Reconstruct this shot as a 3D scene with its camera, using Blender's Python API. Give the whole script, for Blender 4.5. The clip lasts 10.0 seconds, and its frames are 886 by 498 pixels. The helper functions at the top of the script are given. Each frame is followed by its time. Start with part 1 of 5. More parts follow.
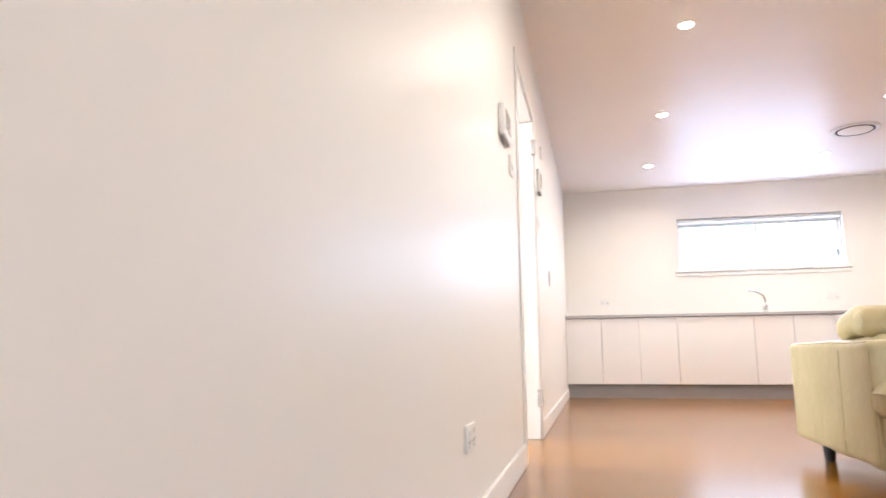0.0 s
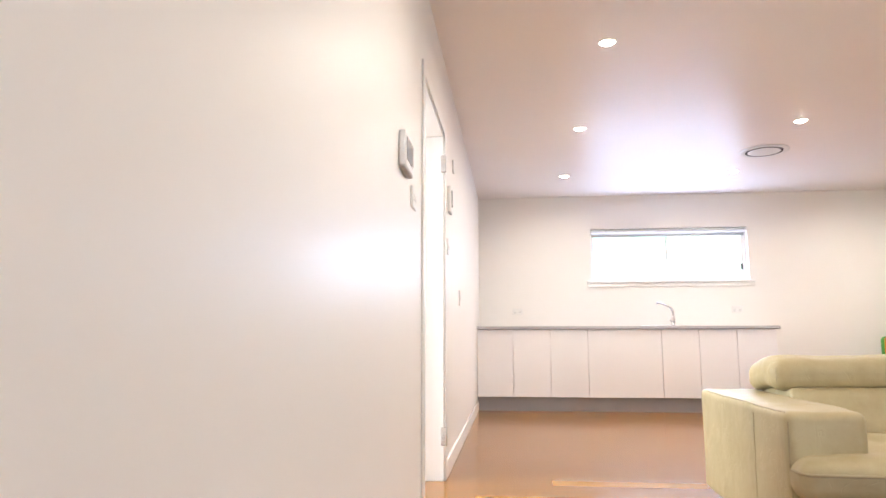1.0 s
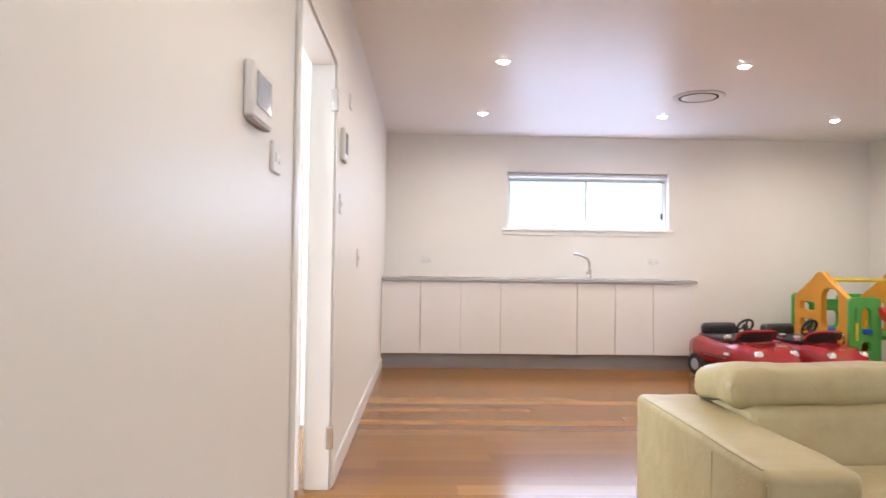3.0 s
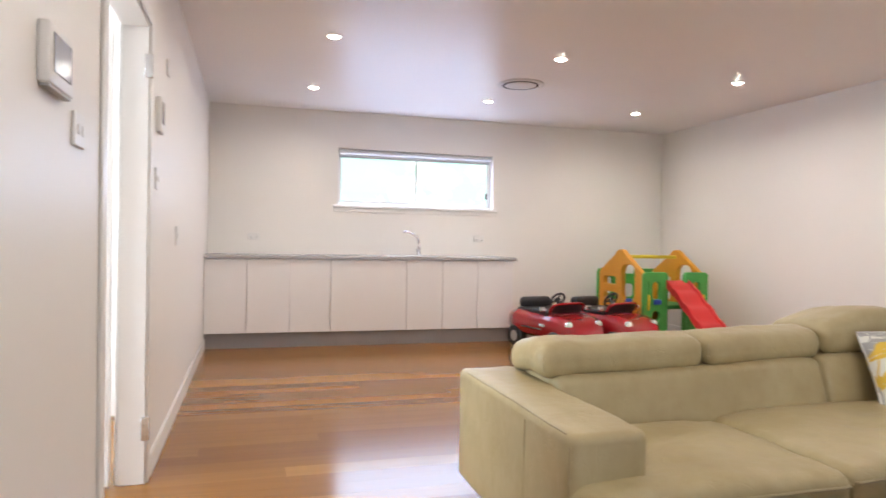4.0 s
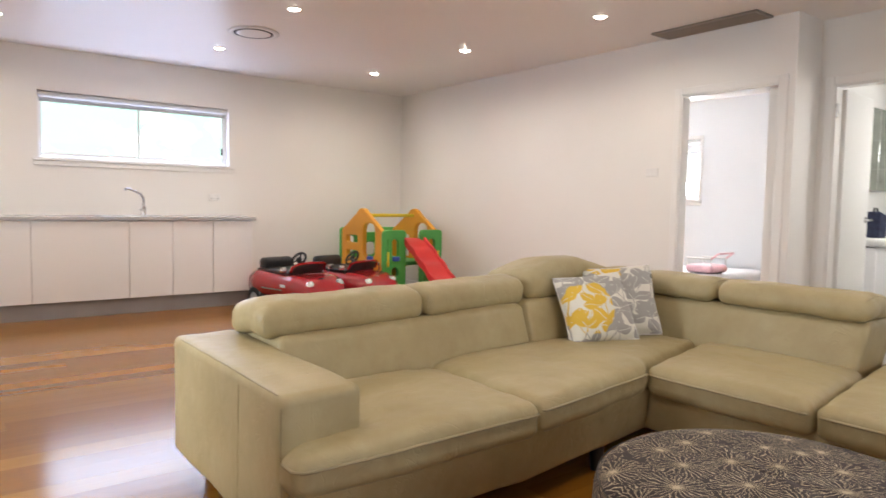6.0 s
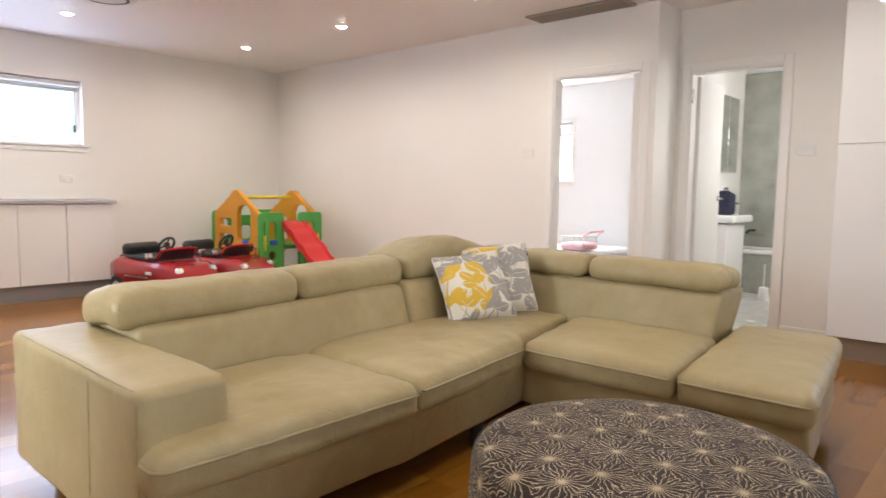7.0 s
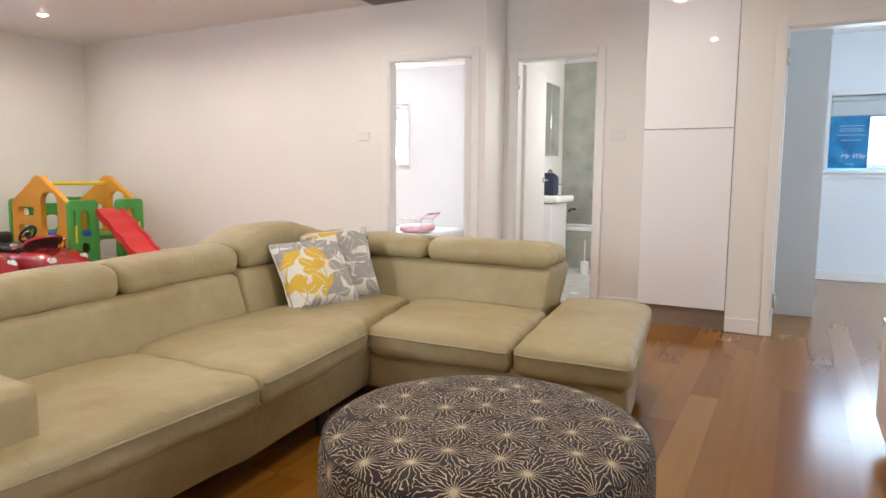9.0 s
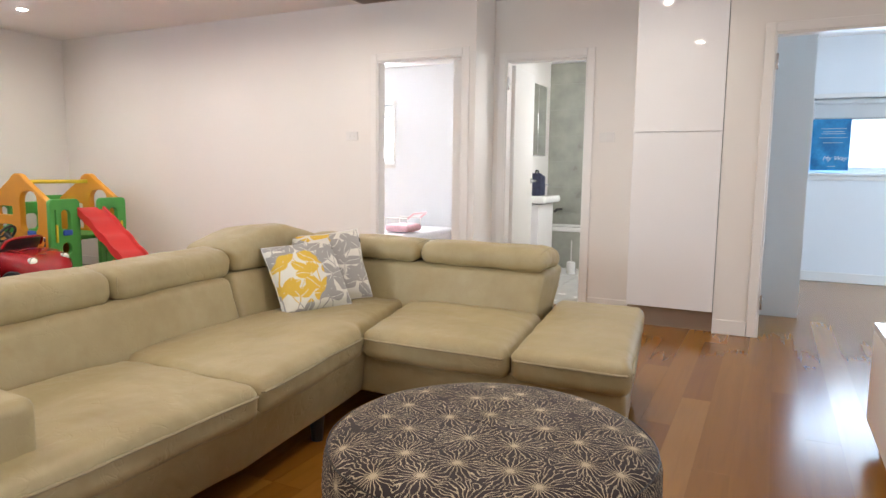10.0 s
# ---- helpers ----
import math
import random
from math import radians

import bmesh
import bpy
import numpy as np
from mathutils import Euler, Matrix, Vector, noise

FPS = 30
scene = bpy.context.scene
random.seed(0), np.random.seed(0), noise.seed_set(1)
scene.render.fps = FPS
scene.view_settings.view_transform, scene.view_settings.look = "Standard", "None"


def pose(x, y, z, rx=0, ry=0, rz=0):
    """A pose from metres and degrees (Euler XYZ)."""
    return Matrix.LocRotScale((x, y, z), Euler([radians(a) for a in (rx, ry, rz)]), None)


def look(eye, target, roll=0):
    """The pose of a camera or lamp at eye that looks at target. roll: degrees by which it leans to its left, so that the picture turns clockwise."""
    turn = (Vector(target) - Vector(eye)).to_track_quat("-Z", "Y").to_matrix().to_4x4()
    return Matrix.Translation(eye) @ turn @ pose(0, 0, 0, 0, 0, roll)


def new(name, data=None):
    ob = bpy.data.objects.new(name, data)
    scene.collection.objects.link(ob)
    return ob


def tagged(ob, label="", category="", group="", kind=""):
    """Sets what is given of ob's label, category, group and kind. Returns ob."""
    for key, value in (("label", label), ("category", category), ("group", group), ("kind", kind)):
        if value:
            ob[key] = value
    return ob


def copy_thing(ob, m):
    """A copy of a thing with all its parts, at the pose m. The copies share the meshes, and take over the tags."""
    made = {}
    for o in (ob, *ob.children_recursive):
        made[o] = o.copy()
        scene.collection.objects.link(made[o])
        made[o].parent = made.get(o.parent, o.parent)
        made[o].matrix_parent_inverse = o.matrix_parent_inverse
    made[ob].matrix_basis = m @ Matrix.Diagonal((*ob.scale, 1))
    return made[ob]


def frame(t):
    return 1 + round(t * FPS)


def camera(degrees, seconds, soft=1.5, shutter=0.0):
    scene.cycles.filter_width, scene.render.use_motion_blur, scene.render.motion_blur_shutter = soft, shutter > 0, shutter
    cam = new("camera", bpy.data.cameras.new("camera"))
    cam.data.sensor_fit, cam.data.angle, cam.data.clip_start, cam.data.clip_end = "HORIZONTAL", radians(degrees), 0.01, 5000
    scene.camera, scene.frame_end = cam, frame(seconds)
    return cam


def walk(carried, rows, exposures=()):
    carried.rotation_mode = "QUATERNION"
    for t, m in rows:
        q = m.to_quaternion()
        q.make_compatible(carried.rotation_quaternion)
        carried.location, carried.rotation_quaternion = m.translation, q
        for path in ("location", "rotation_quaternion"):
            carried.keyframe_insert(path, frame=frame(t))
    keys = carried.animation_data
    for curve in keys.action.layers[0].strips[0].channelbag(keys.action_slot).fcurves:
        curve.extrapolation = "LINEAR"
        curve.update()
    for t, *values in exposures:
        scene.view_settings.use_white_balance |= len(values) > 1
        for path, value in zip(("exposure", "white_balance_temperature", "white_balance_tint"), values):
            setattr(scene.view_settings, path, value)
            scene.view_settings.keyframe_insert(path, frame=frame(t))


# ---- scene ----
cam = camera(68.0, 10.0, shutter=0.4)
PATH = [
    (0, (0.401, 2.365, 0.517), (-0.047, 4.289, 0.826), -0.5),
    (0.5, (0.440, 2.577, 0.65), (0.139, 4.531, 0.94), -0.4),
    (1, (0.436, 2.674, 0.784), (0.23, 4.645, 1.051), -0.1),
    (1.5, (0.456, 2.814, 0.908), (0.294, 4.795, 1.128), 0.2),
    (2, (0.458, 3.024, 0.979), (0.348, 5.015, 1.139), 0.3),
    (2.2, (0.468, 3.076, 0.983), (0.371, 5.069, 1.126), 0.4),
    (3.3, (0.474, 3.412, 1.062), (0.658, 5.404, 1.073), 0.8),
    (3.5, (0.478, 3.413, 1.065), (0.77, 5.392, 1.062), 0.8),
    (4, (0.478, 3.349, 1.067), (1.038, 5.269, 1.043), 1.0),
    (4.5, (0.517, 3.329, 1.065), (1.279, 5.177, 1.019), 0.9),
    (5, (0.556, 3.352, 1.053), (1.487, 5.121, 0.984), 1.2),
    (5.5, (0.583, 3.353, 1.053), (1.661, 5.035, 0.954), 1.2),
    (7, (0.671, 3.384, 1.037), (2.146, 4.723, 0.859), 0.8),
    (7.5, (0.688, 3.382, 1.03), (2.267, 4.594, 0.841), 0.8),
    (8, (0.702, 3.384, 1.028), (2.358, 4.487, 0.827), 0.6),
    (8.5, (0.706, 3.391, 1.028), (2.418, 4.403, 0.817), 0.6),
    (9, (0.677, 3.399, 1.040), (2.429, 4.336, 0.816), 0.4),
    (9.5, (0.665, 3.407, 1.045), (2.437, 4.307, 0.813), 0.5),
    (10, (0.664, 3.465, 1.068), (2.442, 4.350, 0.836), 0.7),
]
walk(cam, [(t, look(eye, target, roll)) for t, eye, target, roll in PATH],
     exposures=[(0.0, 0.78, 6250, 10), (1.0, 0.70, 6250, 10), (2.0, 0.50, 6250, 10), (3.5, 0.2, 6200, 10), (4.5, 0.08, 6250, 10), (5.5, 0.06, 6400, 10), (7.0, 0.2, 6400, 10), (10.0, 0.26, 6240, 10)])

# ---------------------------------------------------------------- light
world = bpy.data.worlds.new("sky")
scene.world = world
world.use_nodes = True
wn = world.node_tree
bg = wn.nodes["Background"]
sky = wn.nodes.new("ShaderNodeTexSky")
sky.sky_type = "NISHITA"
sky.sun_disc = False
sky.sun_elevation = radians(52)
sky.sun_rotation = radians(200)
wn.links.new(sky.outputs[0], bg.inputs[0])
bg.inputs[1].default_value = 0.15

SUN = bpy.data.lights.new("sun", "SUN")
SUN.energy, SUN.angle, SUN.color = 3.5, radians(0.6), (1.0, 0.95, 0.88)
sun = new("sun", SUN)
# from the south-west and high, so that no beam enters the openings in view
sun.matrix_world = look((-12, -22, 34), (0, 0, 0))


def daylight(name, eye, target, w, h, watts, color=(0.86, 0.93, 1.0)):
    """An area lamp in a window's opening, for the sky's light."""
    li = bpy.data.lights.new(name, "AREA")
    li.shape, li.size, li.size_y, li.energy, li.color = "RECTANGLE", w, h, watts, color
    ob = new(name, li)
    ob.matrix_world = look(eye, target)
    return ob


SOUTH = -1.2     # inner face of the south wall
DAY = 1.0
daylight("daylight_north", (2.26, 10.56, 1.72), (2.26, 8.0, 1.6), 1.7, 0.55, 23 * DAY, (0.60, 0.70, 1.0))
# fill from behind the camera, through an assumed south opening
daylight("daylight_south", (2.9, SOUTH - 0.05, 1.2), (2.9, 5.0, 1.1), 3.4, 2.0, 62 * DAY, (0.92, 0.95, 1.0))
daylight("daylight_bedroom", (8.36, 8.72, 1.57), (5.0, 7.6, 1.2), 1.2, 0.75, 105 * DAY, (0.93, 0.95, 1.0))
daylight("daylight_study", (8.36, 2.45, 1.48), (5.0, 2.45, 0.9), 1.3, 0.7, 20 * DAY, (0.62, 0.80, 1.0))
daylight("daylight_study_south", (6.65, SOUTH - 0.05, 1.4), (6.6, 4.0, 1.1), 1.8, 1.2, 125 * DAY, (0.60, 0.79, 1.0))
daylight("daylight_hall", (-2.34, 6.0, 1.5), (0, 6.0, 1.0), 1.4, 1.2, 120 * DAY)
daylight("daylight_bath", (7.1, 4.39, 1.6), (7.1, 6.0, 1.4), 0.9, 0.9, 20 * DAY, (1.0, 0.96, 0.9))


# ---------------------------------------------------------------- materials
def nodes_of(name):
    m = bpy.data.materials.new(name)
    m.use_nodes = True
    nt = m.node_tree
    return m, nt, nt.nodes["Principled BSDF"]


def add(nt, kind, **values):
    n = nt.nodes.new(kind)
    for k, v in values.items():
        n.inputs[k.replace("_", " ")].default_value = v
    return n


def ramp(nt, source, stops):
    r = nt.nodes.new("ShaderNodeValToRGB")
    el = r.color_ramp.elements
    while len(el) < len(stops):
        el.new(0.5)
    for e, (p, c) in zip(el, stops):
        e.position, e.color = p, (*c, 1)
    nt.links.new(source, r.inputs[0])
    return r


def surface(name, color, rough=0.5, metal=0.0, vary=0.05, scale=6.0, fine=90.0, bump=0.05, coat=0.0, rvary=0.08):
    """A plain real surface: colour drifting at two scales, uneven gloss and a fine relief."""
    m, nt, b = nodes_of(name)
    co = nt.nodes.new("ShaderNodeTexCoord")
    big = add(nt, "ShaderNodeTexNoise", Scale=scale, Detail=4.0)
    small = add(nt, "ShaderNodeTexNoise", Scale=fine, Detail=3.0)
    for n in (big, small):
        nt.links.new(co.outputs["Object"], n.inputs["Vector"])
    lo = tuple(max(0, c * (1 - vary)) for c in color)
    hi = tuple(min(1, c * (1 + vary)) for c in color)
    r = ramp(nt, big.outputs[0], [(0.3, lo), (0.7, hi)])
    nt.links.new(r.outputs[0], b.inputs["Base Color"])
    rr = nt.nodes.new("ShaderNodeMapRange")
    rr.inputs["To Min"].default_value = max(0.02, rough - rvary)
    rr.inputs["To Max"].default_value = min(1, rough + rvary)
    nt.links.new(big.outputs[0], rr.inputs[0])
    nt.links.new(rr.outputs[0], b.inputs["Roughness"])
    b.inputs["Metallic"].default_value = metal
    b.inputs["Coat Weight"].default_value = coat
    b.inputs["Coat Roughness"].default_value = 0.08
    if bump:
        bu = add(nt, "ShaderNodeBump", Strength=bump, Distance=0.002)
        nt.links.new(small.outputs[0], bu.inputs["Height"])
        nt.links.new(bu.outputs[0], b.inputs["Normal"])
    return m


def glow(name, color, strength):
    m, nt, b = nodes_of(name)
    b.inputs["Base Color"].default_value = (*color, 1)
    b.inputs["Emission Color"].default_value = (*color, 1)
    b.inputs["Emission Strength"].default_value = strength
    return m


M_WALL = surface("wall_paint", (0.80, 0.775, 0.74), 0.42, vary=0.015, scale=1.3, fine=160, bump=0.06)
M_CEIL = surface("ceiling_paint", (0.84, 0.80, 0.775), 0.36, vary=0.015, scale=1.1, fine=140, bump=0.05)
M_CEIL.node_tree.nodes["Principled BSDF"].inputs["Specular IOR Level"].default_value = 0.17
M_WALL.node_tree.nodes["Principled BSDF"].inputs["Specular IOR Level"].default_value = 0.36
M_TRIM = surface("gloss_trim_paint", (0.81, 0.792, 0.765), 0.32, vary=0.012, scale=2, fine=120, bump=0.0, rvary=0.02)
M_BLUEWALL = surface("cool_white_paint", (0.78, 0.80, 0.82), 0.5, vary=0.015, scale=1.3, fine=160, bump=0.06)
M_GREYDOOR = surface("pale_grey_door_paint", (0.74, 0.76, 0.75), 0.45, vary=0.02, scale=2)
M_CABINET = surface("white_satin_laminate", (0.82, 0.80, 0.80), 0.24, vary=0.01, scale=2, bump=0.02, rvary=0.04)
M_GLOSS = surface("white_gloss_laminate", (0.84, 0.84, 0.855), 0.03, vary=0.01, scale=2, bump=0, rvary=0.008)
M_CARCASS = surface("cabinet_carcass", (0.5, 0.49, 0.48), 0.6)
M_KICK = surface("grey_kickboard", (0.30, 0.285, 0.285), 0.35, vary=0.05, scale=4)
M_KICKBROWN = surface("brushed_brown_kickboard", (0.36, 0.29, 0.23), 0.3, vary=0.05, scale=4, metal=0.3)
M_WORKTOP = surface("grey_stone_worktop", (0.42, 0.40, 0.40), 0.25, vary=0.12, scale=60, fine=300)
M_STEEL = surface("brushed_steel", (0.62, 0.62, 0.62), 0.25, metal=1.0, vary=0.05)
M_CHROME = surface("chrome", (0.75, 0.75, 0.77), 0.08, metal=1.0, vary=0.02, bump=0)
M_PLASTIC = surface("white_plastic", (0.76, 0.75, 0.73), 0.35, vary=0.02, bump=0.02)
M_GREYPLASTIC = surface("grey_plastic", (0.42, 0.42, 0.43), 0.4, vary=0.04)
M_SCREEN = surface("grey_display", (0.25, 0.26, 0.27), 0.15, vary=0.05, bump=0)
M_DARK = surface("black_plastic", (0.018, 0.018, 0.02), 0.38, vary=0.1)
M_GRILLE = surface("brown_grey_grille_metal", (0.26, 0.235, 0.20), 0.5, vary=0.05)
M_GRILLEDARK = surface("dark_duct", (0.05, 0.045, 0.04), 0.8)
M_BLIND = surface("grey_roller_blind_cloth", (0.60, 0.60, 0.59), 0.8, vary=0.03, fine=600, bump=0.15)
M_ALU = surface("white_aluminium", (0.86, 0.86, 0.86), 0.3, vary=0.02, bump=0.02)
M_RED = surface("red_gloss_car_plastic", (0.34, 0.012, 0.018), 0.18, vary=0.08, coat=0.6, bump=0.02)
M_REDSLIDE = surface("red_moulded_plastic", (0.58, 0.028, 0.028), 0.42, vary=0.06, fine=200, bump=0.08)
M_ORANGE = surface("orange_moulded_plastic", (0.68, 0.30, 0.018), 0.45, vary=0.06, fine=200, bump=0.08)
M_GREEN = surface("green_moulded_plastic", (0.075, 0.36, 0.07), 0.45, vary=0.07, fine=200, bump=0.08)
M_YELLOW = surface("yellow_moulded_plastic", (0.72, 0.55, 0.03), 0.42, vary=0.05)
M_BLUE = surface("blue_moulded_plastic", (0.03, 0.10, 0.45), 0.42)
M_PINK = surface("pink_toy_plastic", (0.82, 0.50, 0.54), 0.45, vary=0.1, scale=20)
M_LAMPGLASS = surface("headlamp_lens", (0.8, 0.8, 0.8), 0.12, vary=0.03, bump=0)
M_CERAMIC = surface("white_ceramic", (0.82, 0.82, 0.81), 0.1, vary=0.01, bump=0)
M_TOWEL = surface("navy_bag_cloth", (0.03, 0.035, 0.07), 0.85, vary=0.3, scale=30, fine=400, bump=0.3)
M_BED = surface("white_bed_linen", (0.8, 0.79, 0.79), 0.85, vary=0.04, scale=8, fine=400, bump=0.3)
M_DOWN = glow("downlight_lens", (1.0, 0.93, 0.80), 40.0)
M_GROUND = surface("lawn_soil", (0.07, 0.10, 0.04), 0.9, vary=0.3, scale=3)


def glass_material():
    m, nt, b = nodes_of("window_glass")
    b.inputs["Base Color"].default_value = (1, 1, 1, 1)
    b.inputs["Roughness"].default_value = 0.0
    b.inputs["IOR"].default_value = 1.45
    b.inputs["Transmission Weight"].default_value = 1.0
    return m


M_GLASS = glass_material()


def mirror_material():
    m, nt, b = nodes_of("mirror_silver")
    b.inputs["Base Color"].default_value = (0.86, 0.88, 0.88, 1)
    b.inputs["Metallic"].default_value = 1.0
    b.inputs["Roughness"].default_value = 0.02
    return m


M_MIRROR = mirror_material()


def timber(name, tints, rough, gloss_vary):
    """Varnished hardwood: one tint a board, long grain along x and a few darker veins."""
    m, nt, b = nodes_of(name)
    co = nt.nodes.new("ShaderNodeTexCoord")
    info = nt.nodes.new("ShaderNodeObjectInfo")
    geo = nt.nodes.new("ShaderNodeNewGeometry")
    both = nt.nodes.new("ShaderNodeMath")
    both.operation = "ADD"
    nt.links.new(info.outputs["Random"], both.inputs[0])
    nt.links.new(geo.outputs["Random Per Island"], both.inputs[1])
    frac = nt.nodes.new("ShaderNodeMath")
    frac.operation = "FRACT"
    nt.links.new(both.outputs[0], frac.inputs[0])
    tint = ramp(nt, frac.outputs[0], tints)
    shift = nt.nodes.new("ShaderNodeVectorMath")
    shift.operation = "MULTIPLY_ADD"
    shift.inputs[1].default_value = (1.6, 26.0, 26.0)
    nt.links.new(geo.outputs["Position"], shift.inputs[0])
    off = nt.nodes.new("ShaderNodeCombineXYZ")
    mul = nt.nodes.new("ShaderNodeMath")
    mul.operation = "MULTIPLY"
    mul.inputs[1].default_value = 57.0
    nt.links.new(frac.outputs[0], mul.inputs[0])
    nt.links.new(mul.outputs[0], off.inputs[0])
    nt.links.new(mul.outputs[0], off.inputs[1])
    nt.links.new(off.outputs[0], shift.inputs[2])
    grain = add(nt, "ShaderNodeTexNoise", Scale=1.0, Detail=6.0, Roughness=0.62, Distortion=0.6)
    nt.links.new(shift.outputs[0], grain.inputs["Vector"])
    dark = ramp(nt, grain.outputs[0], [(0.28, (0.74, 0.69, 0.63)), (0.55, (1, 1, 1)), (0.8, (1.0, 0.97, 0.92))])
    mix = nt.nodes.new("ShaderNodeMixRGB")
    mix.blend_type = "MULTIPLY"
    mix.inputs[0].default_value = 0.45
    nt.links.new(tint.outputs[0], mix.inputs[1])
    nt.links.new(dark.outputs[0], mix.inputs[2])
    nt.links.new(mix.outputs[0], b.inputs["Base Color"])
    worn = add(nt, "ShaderNodeTexNoise", Scale=1.7, Detail=3.0)
    nt.links.new(geo.outputs["Position"], worn.inputs["Vector"])
    rr = nt.nodes.new("ShaderNodeMapRange")
    rr.inputs["To Min"].default_value = rough - gloss_vary
    rr.inputs["To Max"].default_value = rough + gloss_vary
    nt.links.new(worn.outputs[0], rr.inputs[0])
    nt.links.new(rr.outputs[0], b.inputs["Roughness"])
    b.inputs["Specular IOR Level"].default_value = 0.36
    bu = add(nt, "ShaderNodeBump", Strength=0.008, Distance=0.001)
    nt.links.new(grain.outputs[0], bu.inputs["Height"])
    nt.links.new(bu.outputs[0], b.inputs["Normal"])
    return m


M_FLOOR = timber("varnished_hardwood_boards", [(0.0, (0.212, 0.082, 0.010)), (0.3, (0.238, 0.096, 0.012)), (0.6, (0.256, 0.108, 0.014)),
                                               (0.88, (0.275, 0.122, 0.018)), (1.0, (0.33, 0.160, 0.030))], 0.18, 0.03)


def math_node(nt, op, a, b_=None, c=None):
    n = nt.nodes.new("ShaderNodeMath")
    n.operation = op
    for i, v in enumerate((a, b_, c)):
        if v is None:
            continue
        if isinstance(v, (int, float)):
            n.inputs[i].default_value = v
        else:
            nt.links.new(v, n.inputs[i])
    return n.outputs[0]


def leather_material():
    """Soft aniline leather: drifting tan and olive cream, sat-in gloss, branching creases and a fine pebble."""
    m, nt, b = nodes_of("olive_cream_leather")
    co = nt.nodes.new("ShaderNodeNewGeometry")
    big = add(nt, "ShaderNodeTexNoise", Scale=2.6, Detail=5.0, Roughness=0.6)
    blotch = add(nt, "ShaderNodeTexNoise", Scale=11.0, Detail=4.0, Roughness=0.6)
    soft = add(nt, "ShaderNodeTexNoise", Scale=7.5, Detail=2.0, Distortion=0.6)
    ridge = add(nt, "ShaderNodeTexNoise", Scale=9.0, Detail=3.0, Distortion=1.6)
    grain = add(nt, "ShaderNodeTexVoronoi", Scale=380.0)
    for n in (big, blotch, soft, ridge, grain):
        nt.links.new(co.outputs["Position"], n.inputs["Vector"])
    r = ramp(nt, big.outputs[0], [(0.3, (0.365, 0.296, 0.155)), (0.52, (0.405, 0.340, 0.190)), (0.75, (0.445, 0.387, 0.230))])
    # thin creases where the folded noise crosses its middle, only in the worn patches
    fold = math_node(nt, "ABSOLUTE", math_node(nt, "SUBTRACT", ridge.outputs[0], 0.5))
    line = math_node(nt, "MAXIMUM", math_node(nt, "SUBTRACT", 1.0, math_node(nt, "MULTIPLY", fold, 36.0)), 0.0)
    worn = nt.nodes.new("ShaderNodeMapRange")
    worn.inputs["From Min"].default_value, worn.inputs["From Max"].default_value = 0.46, 0.62
    nt.links.new(blotch.outputs[0], worn.inputs[0])
    crease = math_node(nt, "MULTIPLY", line, worn.outputs[0])
    mix = nt.nodes.new("ShaderNodeMixRGB")
    mix.blend_type = "MULTIPLY"
    tone = ramp(nt, blotch.outputs[0], [(0.32, (0.90, 0.88, 0.84)), (0.55, (1, 1, 1)), (0.75, (1.0, 1.0, 1.0))])
    mix.inputs[0].default_value = 0.7
    nt.links.new(r.outputs[0], mix.inputs[1])
    nt.links.new(tone.outputs[0], mix.inputs[2])
    nt.links.new(mix.outputs[0], b.inputs["Base Color"])
    rr = nt.nodes.new("ShaderNodeMapRange")
    rr.inputs["To Min"].default_value, rr.inputs["To Max"].default_value = 0.36, 0.50
    nt.links.new(blotch.outputs[0], rr.inputs[0])
    nt.links.new(rr.outputs[0], b.inputs["Roughness"])
    b0 = add(nt, "ShaderNodeBump", Strength=0.55, Distance=0.010)
    b1 = add(nt, "ShaderNodeBump", Strength=0.36, Distance=0.003)
    b1.invert = True
    b2 = add(nt, "ShaderNodeBump", Strength=0.10, Distance=0.001)
    nt.links.new(soft.outputs[0], b0.inputs["Height"])
    nt.links.new(crease, b1.inputs["Height"])
    nt.links.new(grain.outputs["Distance"], b2.inputs["Height"])
    nt.links.new(b0.outputs[0], b1.inputs["Normal"])
    nt.links.new(b1.outputs[0], b2.inputs["Normal"])
    nt.links.new(b2.outputs[0], b.inputs["Normal"])
    return m


M_LEATHER = leather_material()
M_PIPING = surface("leather_piping", (0.34, 0.285, 0.165), 0.45, vary=0.05)


